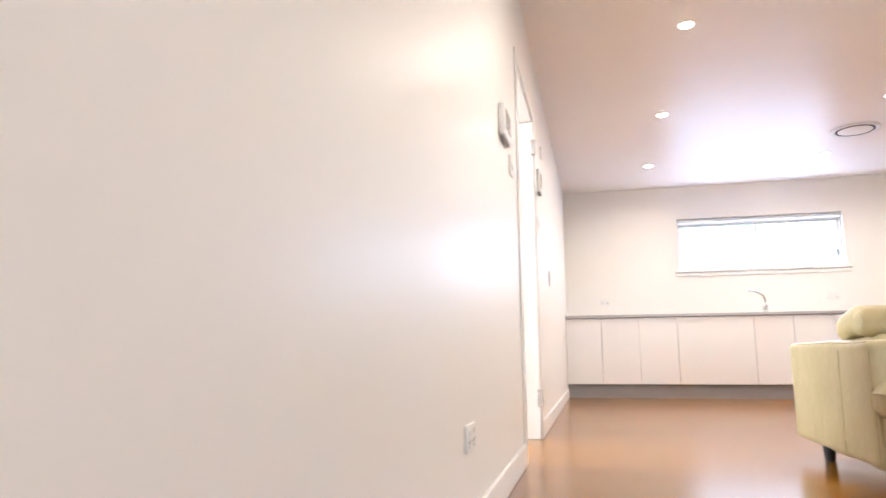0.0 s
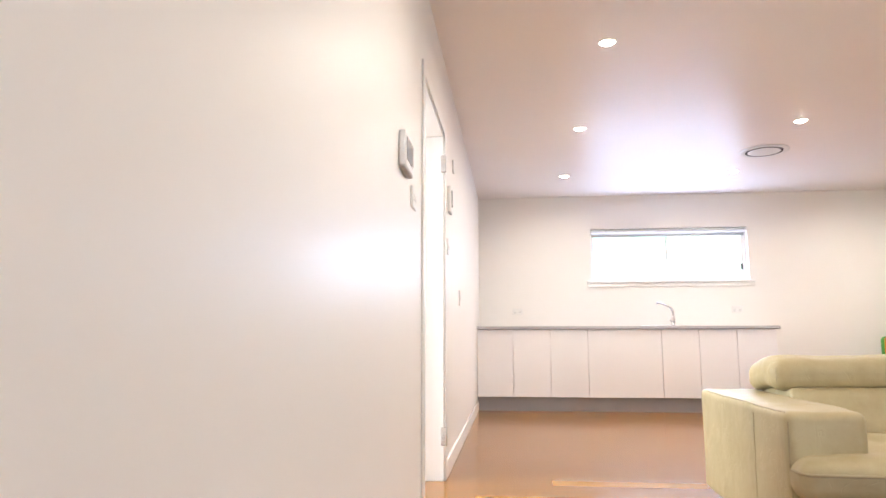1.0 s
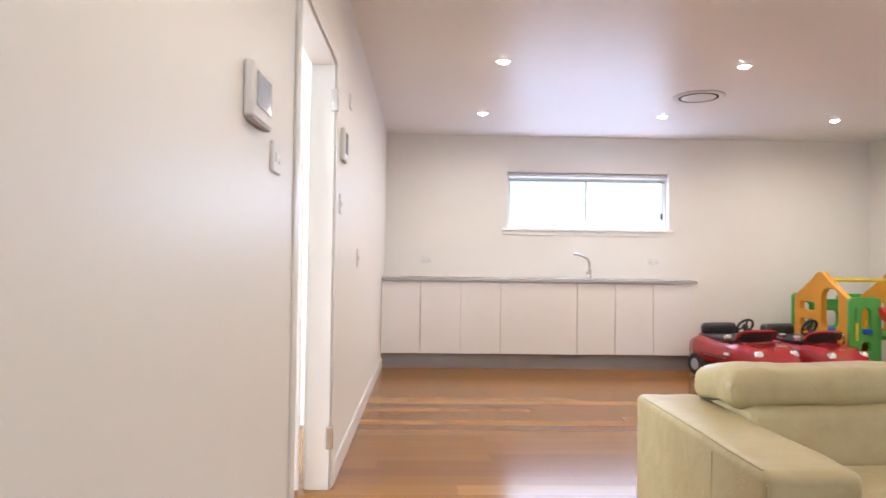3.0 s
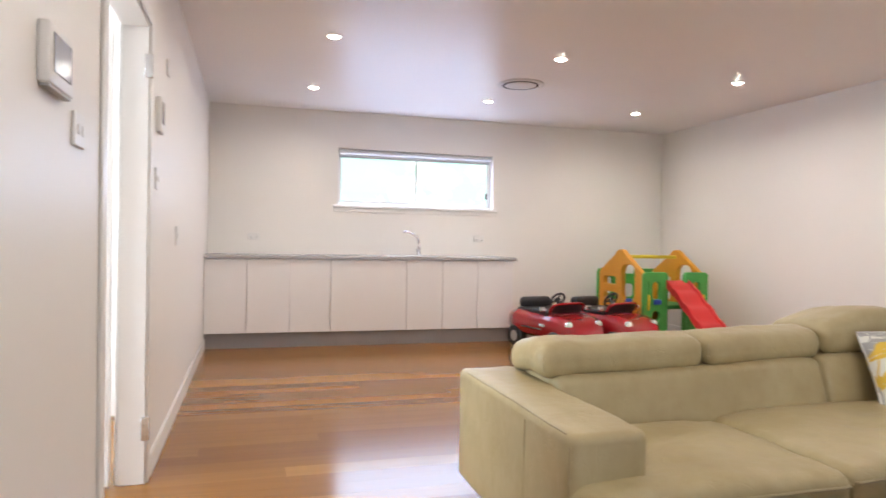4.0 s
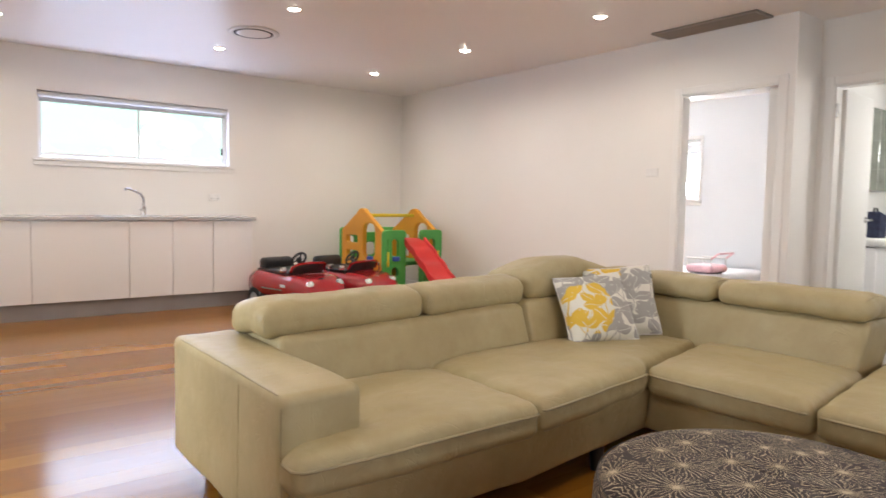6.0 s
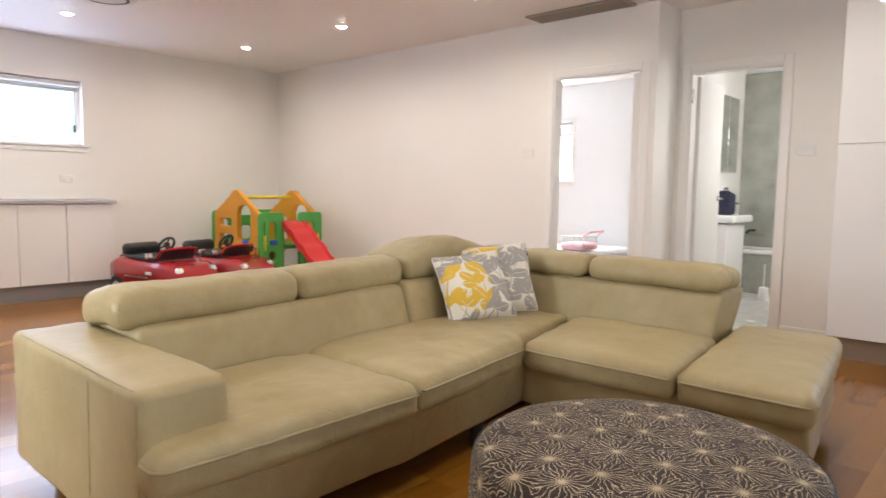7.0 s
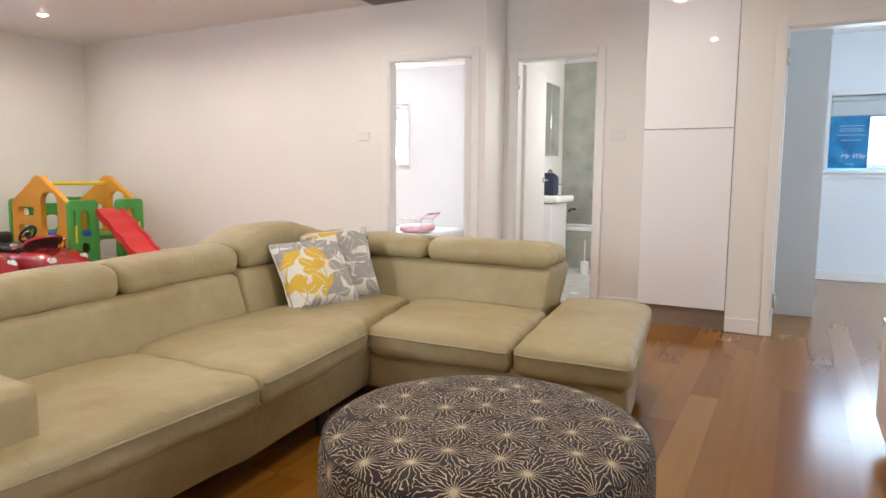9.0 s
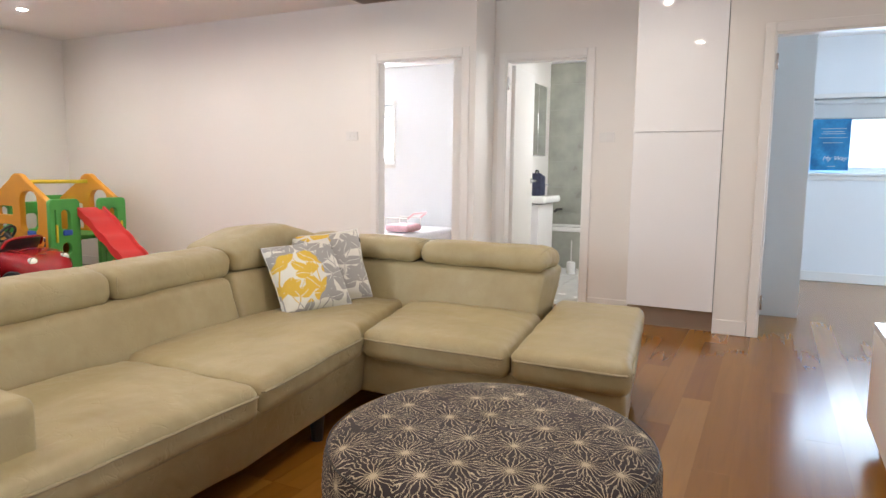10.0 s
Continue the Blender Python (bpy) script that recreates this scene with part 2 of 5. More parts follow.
def starburst_material():
    """Dark plum-brown cloth printed with cream starbursts whose rays fork round dark petals."""
    m, nt, b = nodes_of("starburst_print_cloth")
    uv = nt.nodes.new("ShaderNodeUVMap")
    uv.uv_map = "cloth"
    shake = add(nt, "ShaderNodeTexNoise", Scale=34.0, Detail=2.0)
    nt.links.new(uv.outputs[0], shake.inputs["Vector"])
    mp = nt.nodes.new("ShaderNodeMapping")
    mp.inputs["Location"].default_value = (0.1, 0.2, 0)
    mp.inputs["Scale"].default_value = (7.6, 7.6, 7.6)
    nt.links.new(uv.outputs[0], mp.inputs["Vector"])
    vo = nt.nodes.new("ShaderNodeTexVoronoi")
    vo.voronoi_dimensions = "2D"
    vo.inputs["Scale"].default_value = 1.0
    vo.inputs["Randomness"].default_value = 0.6
    nt.links.new(mp.outputs[0], vo.inputs["Vector"])
    d = nt.nodes.new("ShaderNodeVectorMath")
    d.operation = "SUBTRACT"
    nt.links.new(mp.outputs[0], d.inputs[0])
    nt.links.new(vo.outputs["Position"], d.inputs[1])
    sep = nt.nodes.new("ShaderNodeSeparateXYZ")
    nt.links.new(d.outputs[0], sep.inputs[0])
    cell = nt.nodes.new("ShaderNodeSeparateColor")
    nt.links.new(vo.outputs["Color"], cell.inputs[0])
    rad = vo.outputs["Distance"]
    ang = math_node(nt, "ARCTAN2", sep.outputs[1], sep.outputs[0])
    wob = math_node(nt, "MULTIPLY", math_node(nt, "SUBTRACT", shake.outputs[0], 0.5), 0.5)
    ang = math_node(nt, "ADD", math_node(nt, "ADD", ang, wob), math_node(nt, "MULTIPLY", cell.outputs[0], 6.0))
    rays = 21
    turn = math_node(nt, "MULTIPLY", ang, rays / math.tau)
    index = math_node(nt, "FLOOR", turn)
    off = math_node(nt, "ABSOLUTE", math_node(nt, "MULTIPLY", math_node(nt, "SUBTRACT", math_node(nt, "FRACT", turn), 0.5), math.tau / rays))
    key = nt.nodes.new("ShaderNodeCombineXYZ")
    nt.links.new(index, key.inputs[0])
    nt.links.new(math_node(nt, "MULTIPLY", cell.outputs[1], 91.0), key.inputs[1])
    rnd = nt.nodes.new("ShaderNodeTexWhiteNoise")
    rnd.noise_dimensions = "2D"
    nt.links.new(key.outputs[0], rnd.inputs["Vector"])
    two = nt.nodes.new("ShaderNodeSeparateColor")
    nt.links.new(rnd.outputs["Color"], two.inputs[0])
    # each ray forks in two at its own radius, the arms spreading to a quarter of the spacing
    fork = math_node(nt, "ADD", math_node(nt, "MULTIPLY", two.outputs[0], 0.25), 0.24)
    past = nt.nodes.new("ShaderNodeClamp")
    nt.links.new(math_node(nt, "MULTIPLY", math_node(nt, "SUBTRACT", rad, fork), 8.0), past.inputs[0])
    arm = math_node(nt, "MULTIPLY", past.outputs[0], math.pi / rays * 0.52)
    away = math_node(nt, "MULTIPLY", math_node(nt, "ABSOLUTE", math_node(nt, "SUBTRACT", off, arm)), rad)
    wide = math_node(nt, "ADD", 0.0035, math_node(nt, "MULTIPLY", shake.outputs[0], 0.0085))
    line = math_node(nt, "LESS_THAN", away, wide)
    reach = math_node(nt, "ADD", math_node(nt, "MULTIPLY", two.outputs[1], 0.30), 0.56)
    line = math_node(nt, "MULTIPLY", line, math_node(nt, "LESS_THAN", rad, reach))
    # rounded petal tips between the arms
    tip = math_node(nt, "LESS_THAN", math_node(nt, "ABSOLUTE", math_node(nt, "SUBTRACT", rad, reach)), 0.009)
    tip = math_node(nt, "MULTIPLY", tip, math_node(nt, "LESS_THAN", off, math.pi / rays * 0.52))
    dot = math_node(nt, "LESS_THAN", rad, 0.04)
    total = math_node(nt, "MAXIMUM", math_node(nt, "MAXIMUM", line, tip), dot)
    weave = add(nt, "ShaderNodeTexNoise", Scale=420.0, Detail=2.0)
    nt.links.new(uv.outputs[0], weave.inputs["Vector"])
    fade = add(nt, "ShaderNodeTexNoise", Scale=7.0, Detail=3.0)
    nt.links.new(uv.outputs[0], fade.inputs["Vector"])
    ground = ramp(nt, fade.outputs[0], [(0.3, (0.028, 0.020, 0.021)), (0.7, (0.044, 0.033, 0.035))])
    ink = ramp(nt, fade.outputs[0], [(0.3, (0.44, 0.36, 0.24)), (0.7, (0.55, 0.47, 0.34))])
    mix = nt.nodes.new("ShaderNodeMixRGB")
    nt.links.new(total, mix.inputs[0])
    nt.links.new(ground.outputs[0], mix.inputs[1])
    nt.links.new(ink.outputs[0], mix.inputs[2])
    nt.links.new(mix.outputs[0], b.inputs["Base Color"])
    b.inputs["Roughness"].default_value = 0.7
    b.inputs["Specular IOR Level"].default_value = 0.2
    b.inputs["Sheen Weight"].default_value = 0.06
    bu = add(nt, "ShaderNodeBump", Strength=0.25, Distance=0.002)
    nt.links.new(weave.outputs[0], bu.inputs["Height"])
    nt.links.new(bu.outputs[0], b.inputs["Normal"])
    return m


M_STAR = starburst_material()


def leafprint_material(name, seed, spot, reach):
    """Cream cotton printed with large pointed leaves on stems: yellow round one spot, grey over the rest."""
    m, nt, b = nodes_of(name)
    uv = nt.nodes.new("ShaderNodeUVMap")
    uv.uv_map = "cloth"
    total = None
    drift = add(nt, "ShaderNodeTexNoise", Scale=3.2, Detail=1.0)
    nt.links.new(uv.outputs[0], drift.inputs["Vector"])
    sway = nt.nodes.new("ShaderNodeVectorMath")
    sway.operation = "MULTIPLY_ADD"
    sway.inputs[1].default_value = (0.16, 0.16, 0)
    nt.links.new(drift.outputs["Color"], sway.inputs[0])
    nt.links.new(uv.outputs[0], sway.inputs[2])
    for turn, sx, sy, shift in ((0.35, 2.3, 3.1, 0.15), (-0.5, 2.6, 2.7, 0.62), (0.1, 2.0, 2.4, 0.37)):
        mp = nt.nodes.new("ShaderNodeMapping")
        mp.inputs["Location"].default_value = (seed + shift, 0.4 * seed + shift, 0)
        mp.inputs["Rotation"].default_value = (0, 0, turn)
        mp.inputs["Scale"].default_value = (sx, sy, 1)
        nt.links.new(sway.outputs[0], mp.inputs["Vector"])
        sep = nt.nodes.new("ShaderNodeSeparateXYZ")
        nt.links.new(mp.outputs[0], sep.inputs[0])
        # distance from the stem, and height in the leaf's own cell
        ax = math_node(nt, "ABSOLUTE", math_node(nt, "SUBTRACT", math_node(nt, "FRACT", sep.outputs[0]), 0.5))
        fy = math_node(nt, "SUBTRACT", math_node(nt, "FRACT", sep.outputs[1]), 0.22)
        along = math_node(nt, "ADD", math_node(nt, "MULTIPLY", ax, 0.72), math_node(nt, "MULTIPLY", fy, 0.69))
        across = math_node(nt, "ABSOLUTE", math_node(nt, "SUBTRACT", math_node(nt, "MULTIPLY", fy, 0.72), math_node(nt, "MULTIPLY", ax, 0.69)))
        # pointed leaf growing out of the stem, with a pale vein
        t = math_node(nt, "DIVIDE", along, 0.60)
        bow = math_node(nt, "MULTIPLY", math_node(nt, "MULTIPLY", t, math_node(nt, "SUBTRACT", 1.0, t)), 0.78)
        leaf = math_node(nt, "MULTIPLY", math_node(nt, "LESS_THAN", across, bow), math_node(nt, "GREATER_THAN", across, 0.010))
        stem = math_node(nt, "LESS_THAN", ax, 0.014)
        s = math_node(nt, "MAXIMUM", leaf, stem)
        total = s if total is None else math_node(nt, "MAXIMUM", total, s)
    sep2 = nt.nodes.new("ShaderNodeSeparateXYZ")
    nt.links.new(uv.outputs[0], sep2.inputs[0])
    wob = add(nt, "ShaderNodeTexNoise", Scale=5.0, Detail=1.0)
    nt.links.new(uv.outputs[0], wob.inputs["Vector"])
    dx = math_node(nt, "SUBTRACT", sep2.outputs[0], spot[0])
    dy = math_node(nt, "SUBTRACT", sep2.outputs[1], spot[1])
    dist = math_node(nt, "SQRT", math_node(nt, "ADD", math_node(nt, "MULTIPLY", dx, dx), math_node(nt, "MULTIPLY", dy, dy)))
    grey = math_node(nt, "GREATER_THAN", math_node(nt, "ADD", dist, math_node(nt, "MULTIPLY", wob.outputs[0], 0.25)), reach + 0.125)
    tint = nt.nodes.new("ShaderNodeMixRGB")
    tint.inputs[1].default_value = (0.70, 0.46, 0.06, 1)
    tint.inputs[2].default_value = (0.36, 0.345, 0.33, 1)
    nt.links.new(grey, tint.inputs[0])
    mix = nt.nodes.new("ShaderNodeMixRGB")
    mix.inputs[1].default_value = (0.72, 0.70, 0.63, 1)
    nt.links.new(total, mix.inputs[0])
    nt.links.new(tint.outputs[0], mix.inputs[2])
    nt.links.new(mix.outputs[0], b.inputs["Base Color"])
    b.inputs["Roughness"].default_value = 0.85
    weave = add(nt, "ShaderNodeTexNoise", Scale=500.0, Detail=2.0)
    nt.links.new(uv.outputs[0], weave.inputs["Vector"])
    bu = add(nt, "ShaderNodeBump", Strength=0.2, Distance=0.001)
    nt.links.new(weave.outputs[0], bu.inputs["Height"])
    nt.links.new(bu.outputs[0], b.inputs["Normal"])
    return m


M_PILLOW_A = leafprint_material("yellow_grey_leaf_print", 0.0, (0.30, 0.45), 0.36)
M_PILLOW_B = leafprint_material("grey_leaf_print", 2.3, (0.35, 1.05), 0.26)


def tile_stone():
    return surface("grey_green_stone_tile", (0.36, 0.37, 0.32), 0.3, vary=0.18, scale=5, fine=60, bump=0.08)


M_TILE = tile_stone()
M_TILEFLOOR = surface("pale_floor_tile", (0.55, 0.55, 0.53), 0.25, vary=0.06, scale=6)
M_GROUT = surface("grout", (0.42, 0.42, 0.40), 0.8)


# ---------------------------------------------------------------- mesh helpers
def mesh_of(name, bm, material):
    me = bpy.data.meshes.new(name)
    bm.normal_update()
    bm.to_mesh(me)
    bm.free()
    if material:
        me.materials.append(material)
    return me


def smooth(me, angle=40):
    me.polygons.foreach_set("use_smooth", [True] * len(me.polygons))
    me.set_sharp_from_angle(angle=radians(angle))
    return me


def part(name, bm, material, parent=None, label="", at=None, soft=True):
    """One bmesh as ONE mesh object, under a thing or a part, in the world's own metres."""
    me = mesh_of(name, bm, material)
    if soft:
        smooth(me)
    ob = new(name, me)
    if parent is not None:
        ob.parent = parent
        ob.matrix_parent_inverse = parent.matrix_world.inverted()
    if at is not None:
        ob.matrix_world = at
    if label:
        ob["label"] = label
    return ob


def thing(name, at, label, category, group="", kind=""):
    ob = new(name)
    ob.empty_display_size = 0.05
    ob.matrix_world = at if isinstance(at, Matrix) else Matrix.Translation(at)
    bpy.context.view_layer.update()
    return tagged(ob, label, category, group, kind)


def box(bm, x0, x1, y0, y1, z0, z1, bevel=0.0, seg=1):
    v = [bm.verts.new((x, y, z)) for z in (z0, z1) for y in (y0, y1) for x in (x0, x1)]
    f = [(0, 2, 3, 1), (4, 5, 7, 6), (0, 1, 5, 4), (2, 6, 7, 3), (0, 4, 6, 2), (1, 3, 7, 5)]
    faces = [bm.faces.new([v[i] for i in q]) for q in f]
    if bevel:
        edges = list({e for q in faces for e in q.edges})
        bmesh.ops.bevel(bm, geom=edges, offset=bevel, segments=seg, profile=0.5, affect="EDGES")
    return bm


def boxes(*rows, bevel=0.0):
    bm = bmesh.new()
    for r in rows:
        box(bm, *r, bevel=bevel)
    return bm


def one_box(x0, x1, y0, y1, z0, z1, bevel=0.0, seg=1):
    return box(bmesh.new(), x0, x1, y0, y1, z0, z1, bevel, seg)


def tube(bm, points, radius, sides=10, closed=False, caps=True):
    """A round tube along points; radius a number or one number a point."""
    pts = [Vector(p) for p in points]
    n = len(pts)
    rad = radius if isinstance(radius, (list, tuple)) else [radius] * n
    rings = []
    up = Vector((0, 0, 1))
    for i, p in enumerate(pts):
        a = pts[i - 1] if i or closed else p
        c = pts[(i + 1) % n] if i < n - 1 or closed else p
        d = (c - a).normalized()
        s = d.cross(up)
        if s.length < 1e-3:
            s = d.cross(Vector((1, 0, 0)))
        s.normalize()
        w = s.cross(d)
        rings.append([bm.verts.new(p + rad[i] * (math.cos(k * math.tau / sides) * s + math.sin(k * math.tau / sides) * w)) for k in range(sides)])
    m = n if closed else n - 1
    for i in range(m):
        r, q = rings[i], rings[(i + 1) % n]
        for k in range(sides):
            bm.faces.new((r[k], r[(k + 1) % sides], q[(k + 1) % sides], q[k]))
    if caps and not closed:
        bm.faces.new(list(reversed(rings[0])))
        bm.faces.new(rings[-1])
    return bm


def lathe(bm, profile, sides=24, at=(0, 0, 0), axis="z"):
    """Turns a profile of (radius, height) about an axis through at."""
    o = Vector(at)
    rings = []
    for r, h in profile:
        ring = []
        for k in range(sides):
            c, s = math.cos(k * math.tau / sides) * r, math.sin(k * math.tau / sides) * r
            p = {"z": (c, s, h), "x": (h, c, s), "y": (s, h, c)}[axis]
            ring.append(bm.verts.new(o + Vector(p)))
        rings.append(ring)
    for a, b_ in zip(rings, rings[1:]):
        for k in range(sides):
            bm.faces.new((a[k], a[(k + 1) % sides], b_[(k + 1) % sides], b_[k]))
    bm.faces.new(list(reversed(rings[0])))
    bm.faces.new(rings[-1])
    return bm


def spread(n, r, h):
    """Steps from -h to h, close together near both rounded ends."""
    inner = [-(h - r) + 2 * (h - r) * i / n for i in range(n + 1)]
    arc = [r * math.sin(radians(a)) for a in (18, 36, 54, 72, 90)]
    return [-(h - r) - a for a in reversed(arc)] + inner + [(h - r) + a for a in arc]


def cushion(x0, x1, y0, y1, z0, z1, r=0.05, puff=0.0, wrinkle=0.006, n=14, seed=0.0, bend=None):
    """A soft upholstered block: rounded edges, a crowned top and low creases. bend moves each point."""
    hx, hy, hz = (x1 - x0) / 2, (y1 - y0) / 2, (z1 - z0) / 2
    r = min(r, hx * 0.95, hy * 0.95, hz * 0.95)
    c = Vector(((x0 + x1) / 2, (y0 + y1) / 2, (z0 + z1) / 2))
    gx, gy, gz = spread(n, r, hx), spread(n, r, hy), spread(max(3, n // 3), r, hz)
    bm = bmesh.new()
    seen = {}

    def place(x, y, z):
        q = Vector((x, y, z))
        k = Vector((max(-(hx - r), min(hx - r, x)), max(-(hy - r), min(hy - r, y)), max(-(hz - r), min(hz - r, z))))
        d = q - k
        p = k + d.normalized() * r if d.length > 1e-6 else q
        u, w, t = p.x / hx, p.y / hy, (p.z / hz + 1) / 2
        p.z += puff * (1 - u ** 4) * (1 - w ** 4) * t
        s = c + p
        nz = noise.noise(Vector((s.x * 5 + seed, s.y * 5, s.z * 5))) + 0.5 * noise.noise(Vector((s.x * 13, s.y * 13 + seed, s.z * 13)))
        dirn = Vector((u ** 3, w ** 3, (p.z / hz) ** 3))
        if dirn.length > 1e-3:
            nz += 0.3 * noise.noise(Vector((s.x * 31 + seed, s.y * 31, s.z * 24)))
            s = s + dirn.normalized() * nz * wrinkle
        return bend(s) if bend else s

    cushion.place = lambda x, y, z: place(x - c.x, y - c.y, z - c.z)

    def vert(x, y, z):
        key = (round(x, 5), round(y, 5), round(z, 5))
        if key not in seen:
            seen[key] = bm.verts.new(place(x, y, z))
        return seen[key]

    def sheet(g1, g2, spot):
        for i in range(len(g1) - 1):
            for j in range(len(g2) - 1):
                q = [vert(*spot(a, b_)) for a, b_ in ((g1[i], g2[j]), (g1[i + 1], g2[j]), (g1[i + 1], g2[j + 1]), (g1[i], g2[j + 1]))]
                if len(set(q)) == 4:
                    bm.faces.new(q)

    sheet(gx, gy, lambda a, b_: (a, b_, hz))
    sheet(gy, gx, lambda a, b_: (b_, a, -hz))
    sheet(gx, gz, lambda a, b_: (a, -hy, b_))
    sheet(gz, gx, lambda a, b_: (b_, hy, a))
    sheet(gy, gz, lambda a, b_: (hx, a, b_))
    sheet(gz, gy, lambda a, b_: (-hx, b_, a))
    bmesh.ops.recalc_face_normals(bm, faces=bm.faces)
    return bm


def wall_with_holes(name, axis, at0, at1, a0, a1, z0, z1, holes, material, label):
    """A wall of real thickness along one axis, cut into blocks round its openings (lo, hi, bottom, top)."""
    bm = bmesh.new()
    cuts = sorted({a0, a1, *[h[0] for h in holes], *[h[1] for h in holes]})
    for lo, hi in zip(cuts, cuts[1:]):
        mid = (lo + hi) / 2
        spans, z = [], z0
        for h in sorted([h for h in holes if h[0] < mid < h[1]], key=lambda h: h[2]):
            spans.append((z, h[2]))
            z = h[3]
        spans.append((z, z1))
        for s0, s1 in spans:
            if s1 - s0 > 1e-4:
                if axis == "y":      # runs along y, thick in x
                    box(bm, at0, at1, lo, hi, s0, s1)
                else:
                    box(bm, lo, hi, at0, at1, s0, s1)
    bmesh.ops.remove_doubles(bm, verts=bm.verts, dist=1e-5)
    # drop the faces shared by two blocks
    pairs = {}
    for f in bm.faces:
        pairs.setdefault(tuple(round(c, 4) for c in f.calc_center_median()), []).append(f)
    bmesh.ops.delete(bm, geom=[f for q in pairs.values() if len(q) > 1 for f in q], context="FACES")
    ob = part(name, bm, material, soft=False)
    return tagged(ob, label, "wall", kind="structure")


# ---------------------------------------------------------------- structure
H = 2.45                                   # ceiling
WX, EX, NY = 0.05, 5.40, 10.50             # west, east and north wall faces
AX = 5.78                                  # alcove wall with the bathroom door
SX = 5.42                                  # wall with the study door
DH = 1.975                                 # door head

wall_with_holes("wall_west", "y", WX - 0.11, WX, SOUTH, NY, 0, H, [(5.52, 6.42, 0, DH)], M_WALL, "warm white semi-gloss plaster wall")
wall_with_holes("wall_north", "x", NY, NY + 0.14, WX - 0.11, 8.5, 0, H, [(1.37, 3.15, 1.44, 2.055)], M_WALL, "warm white plaster wall with a strip window")
wall_with_holes("wall_east", "y", EX, EX + 0.10, 5.56, NY, 0, H, [(5.665, 6.455, 0, DH)], M_WALL, "warm white plaster wall with a doorway")
wall_with_holes("wall_alcove_return", "x", 5.56, 5.66, EX + 0.10, AX + 0.1, 0, H, [], M_WALL, "white plaster wall return of the alcove")
wall_with_holes("wall_alcove", "y", AX, AX + 0.10, 4.335, 5.56, 0, H, [(4.785, 5.462, 0, DH)], M_WALL, "white plaster wall with the bathroom doorway")
wall_with_holes("wall_study", "y", SX, SX + 0.10, SOUTH, 3.776, 0, H, [(2.69, 3.51, 0, DH)], M_WALL, "white plaster wall with a wide doorway")
wall_with_holes("wall_south", "x", SOUTH - 0.14, SOUTH, WX - 0.11, 8.5, 0, H, [(1.2, 4.6, 0.1, 2.2), (5.75, 7.55, 0.8, 2.0)], M_WALL, "white plaster wall with an assumed broad window")
wall_with_holes("wall_outer_east", "y", 8.40, 8.54, SOUTH, NY, 0, H, [(1.75, 3.14, 1.11, 1.85), (8.09, 9.36, 1.19, 1.965)], M_BLUEWALL, "cool white outer plaster wall with two windows")
wall_with_holes("wall_bath_north", "x", 5.90, 5.98, AX + 0.10, 8.40, 0, H, [], M_WALL, "white bathroom plaster wall")
wall_with_holes("wall_bath_south", "x", 4.23, 4.31, 5.94, 8.40, 0, H, [(6.65, 7.55, 1.15, 2.05)], M_WALL, "white plaster dividing wall")
wall_with_holes("wall_hall_west", "y", -2.44, -2.34, 4.4, 7.6, 0, H, [(5.3, 6.7, 0.9, 2.1)], M_WALL, "white plaster wall of the side room")
wall_with_holes("wall_hall_south", "x", 4.3, 4.4, -2.44, WX - 0.11, 0, H, [], M_WALL, "white plaster wall of the side room")
wall_with_holes("wall_hall_north", "x", 7.6, 7.7, -2.44, WX - 0.11, 0, H, [], M_WALL, "white plaster wall of the side room")

tagged(part("ceiling", boxes((-2.5, 8.6, SOUTH - 0.2, NY + 0.2, H, H + 0.12)), M_CEIL, soft=False), "warm white satin painted ceiling", "ceiling", kind="structure")
floor = tagged(part("floor", boxes((-2.5, 8.6, SOUTH - 0.2, NY + 0.2, -0.12, -0.0015)), M_FLOOR, soft=False), "polished reddish hardwood board floor", "floor", kind="structure")


def skirting(name, x0, x1, y0, y1):
    tagged(part(name, one_box(x0, x1, y0, y1, 0, 0.10, 0.004), M_TRIM), "white gloss painted skirting board", "skirting", kind="structure")


T = 0.014
skirting("baseboard", WX, WX + T, SOUTH, 5.455)
skirting("baseboard", WX, WX + T, 6.485, 9.95)
skirting("baseboard", 3.19, EX, NY - T, NY)
skirting("baseboard", EX - T, EX, 6.525, NY - T)
skirting("baseboard", EX - T, EX, 5.56, 5.60)
skirting("baseboard", AX - T, AX, 4.357, 4.725)
skirting("baseboard", SX - T, SX, 3.567, 3.776)
skirting("baseboard", SX - T, SX, SOUTH, 2.625)
skirting("baseboard", 8.40 - T, 8.40, SOUTH, 4.23)
skirting("baseboard", 8.40 - T, 8.40, 5.98, NY)
skirting("baseboard", WX + T, SX - T, SOUTH, SOUTH + T)


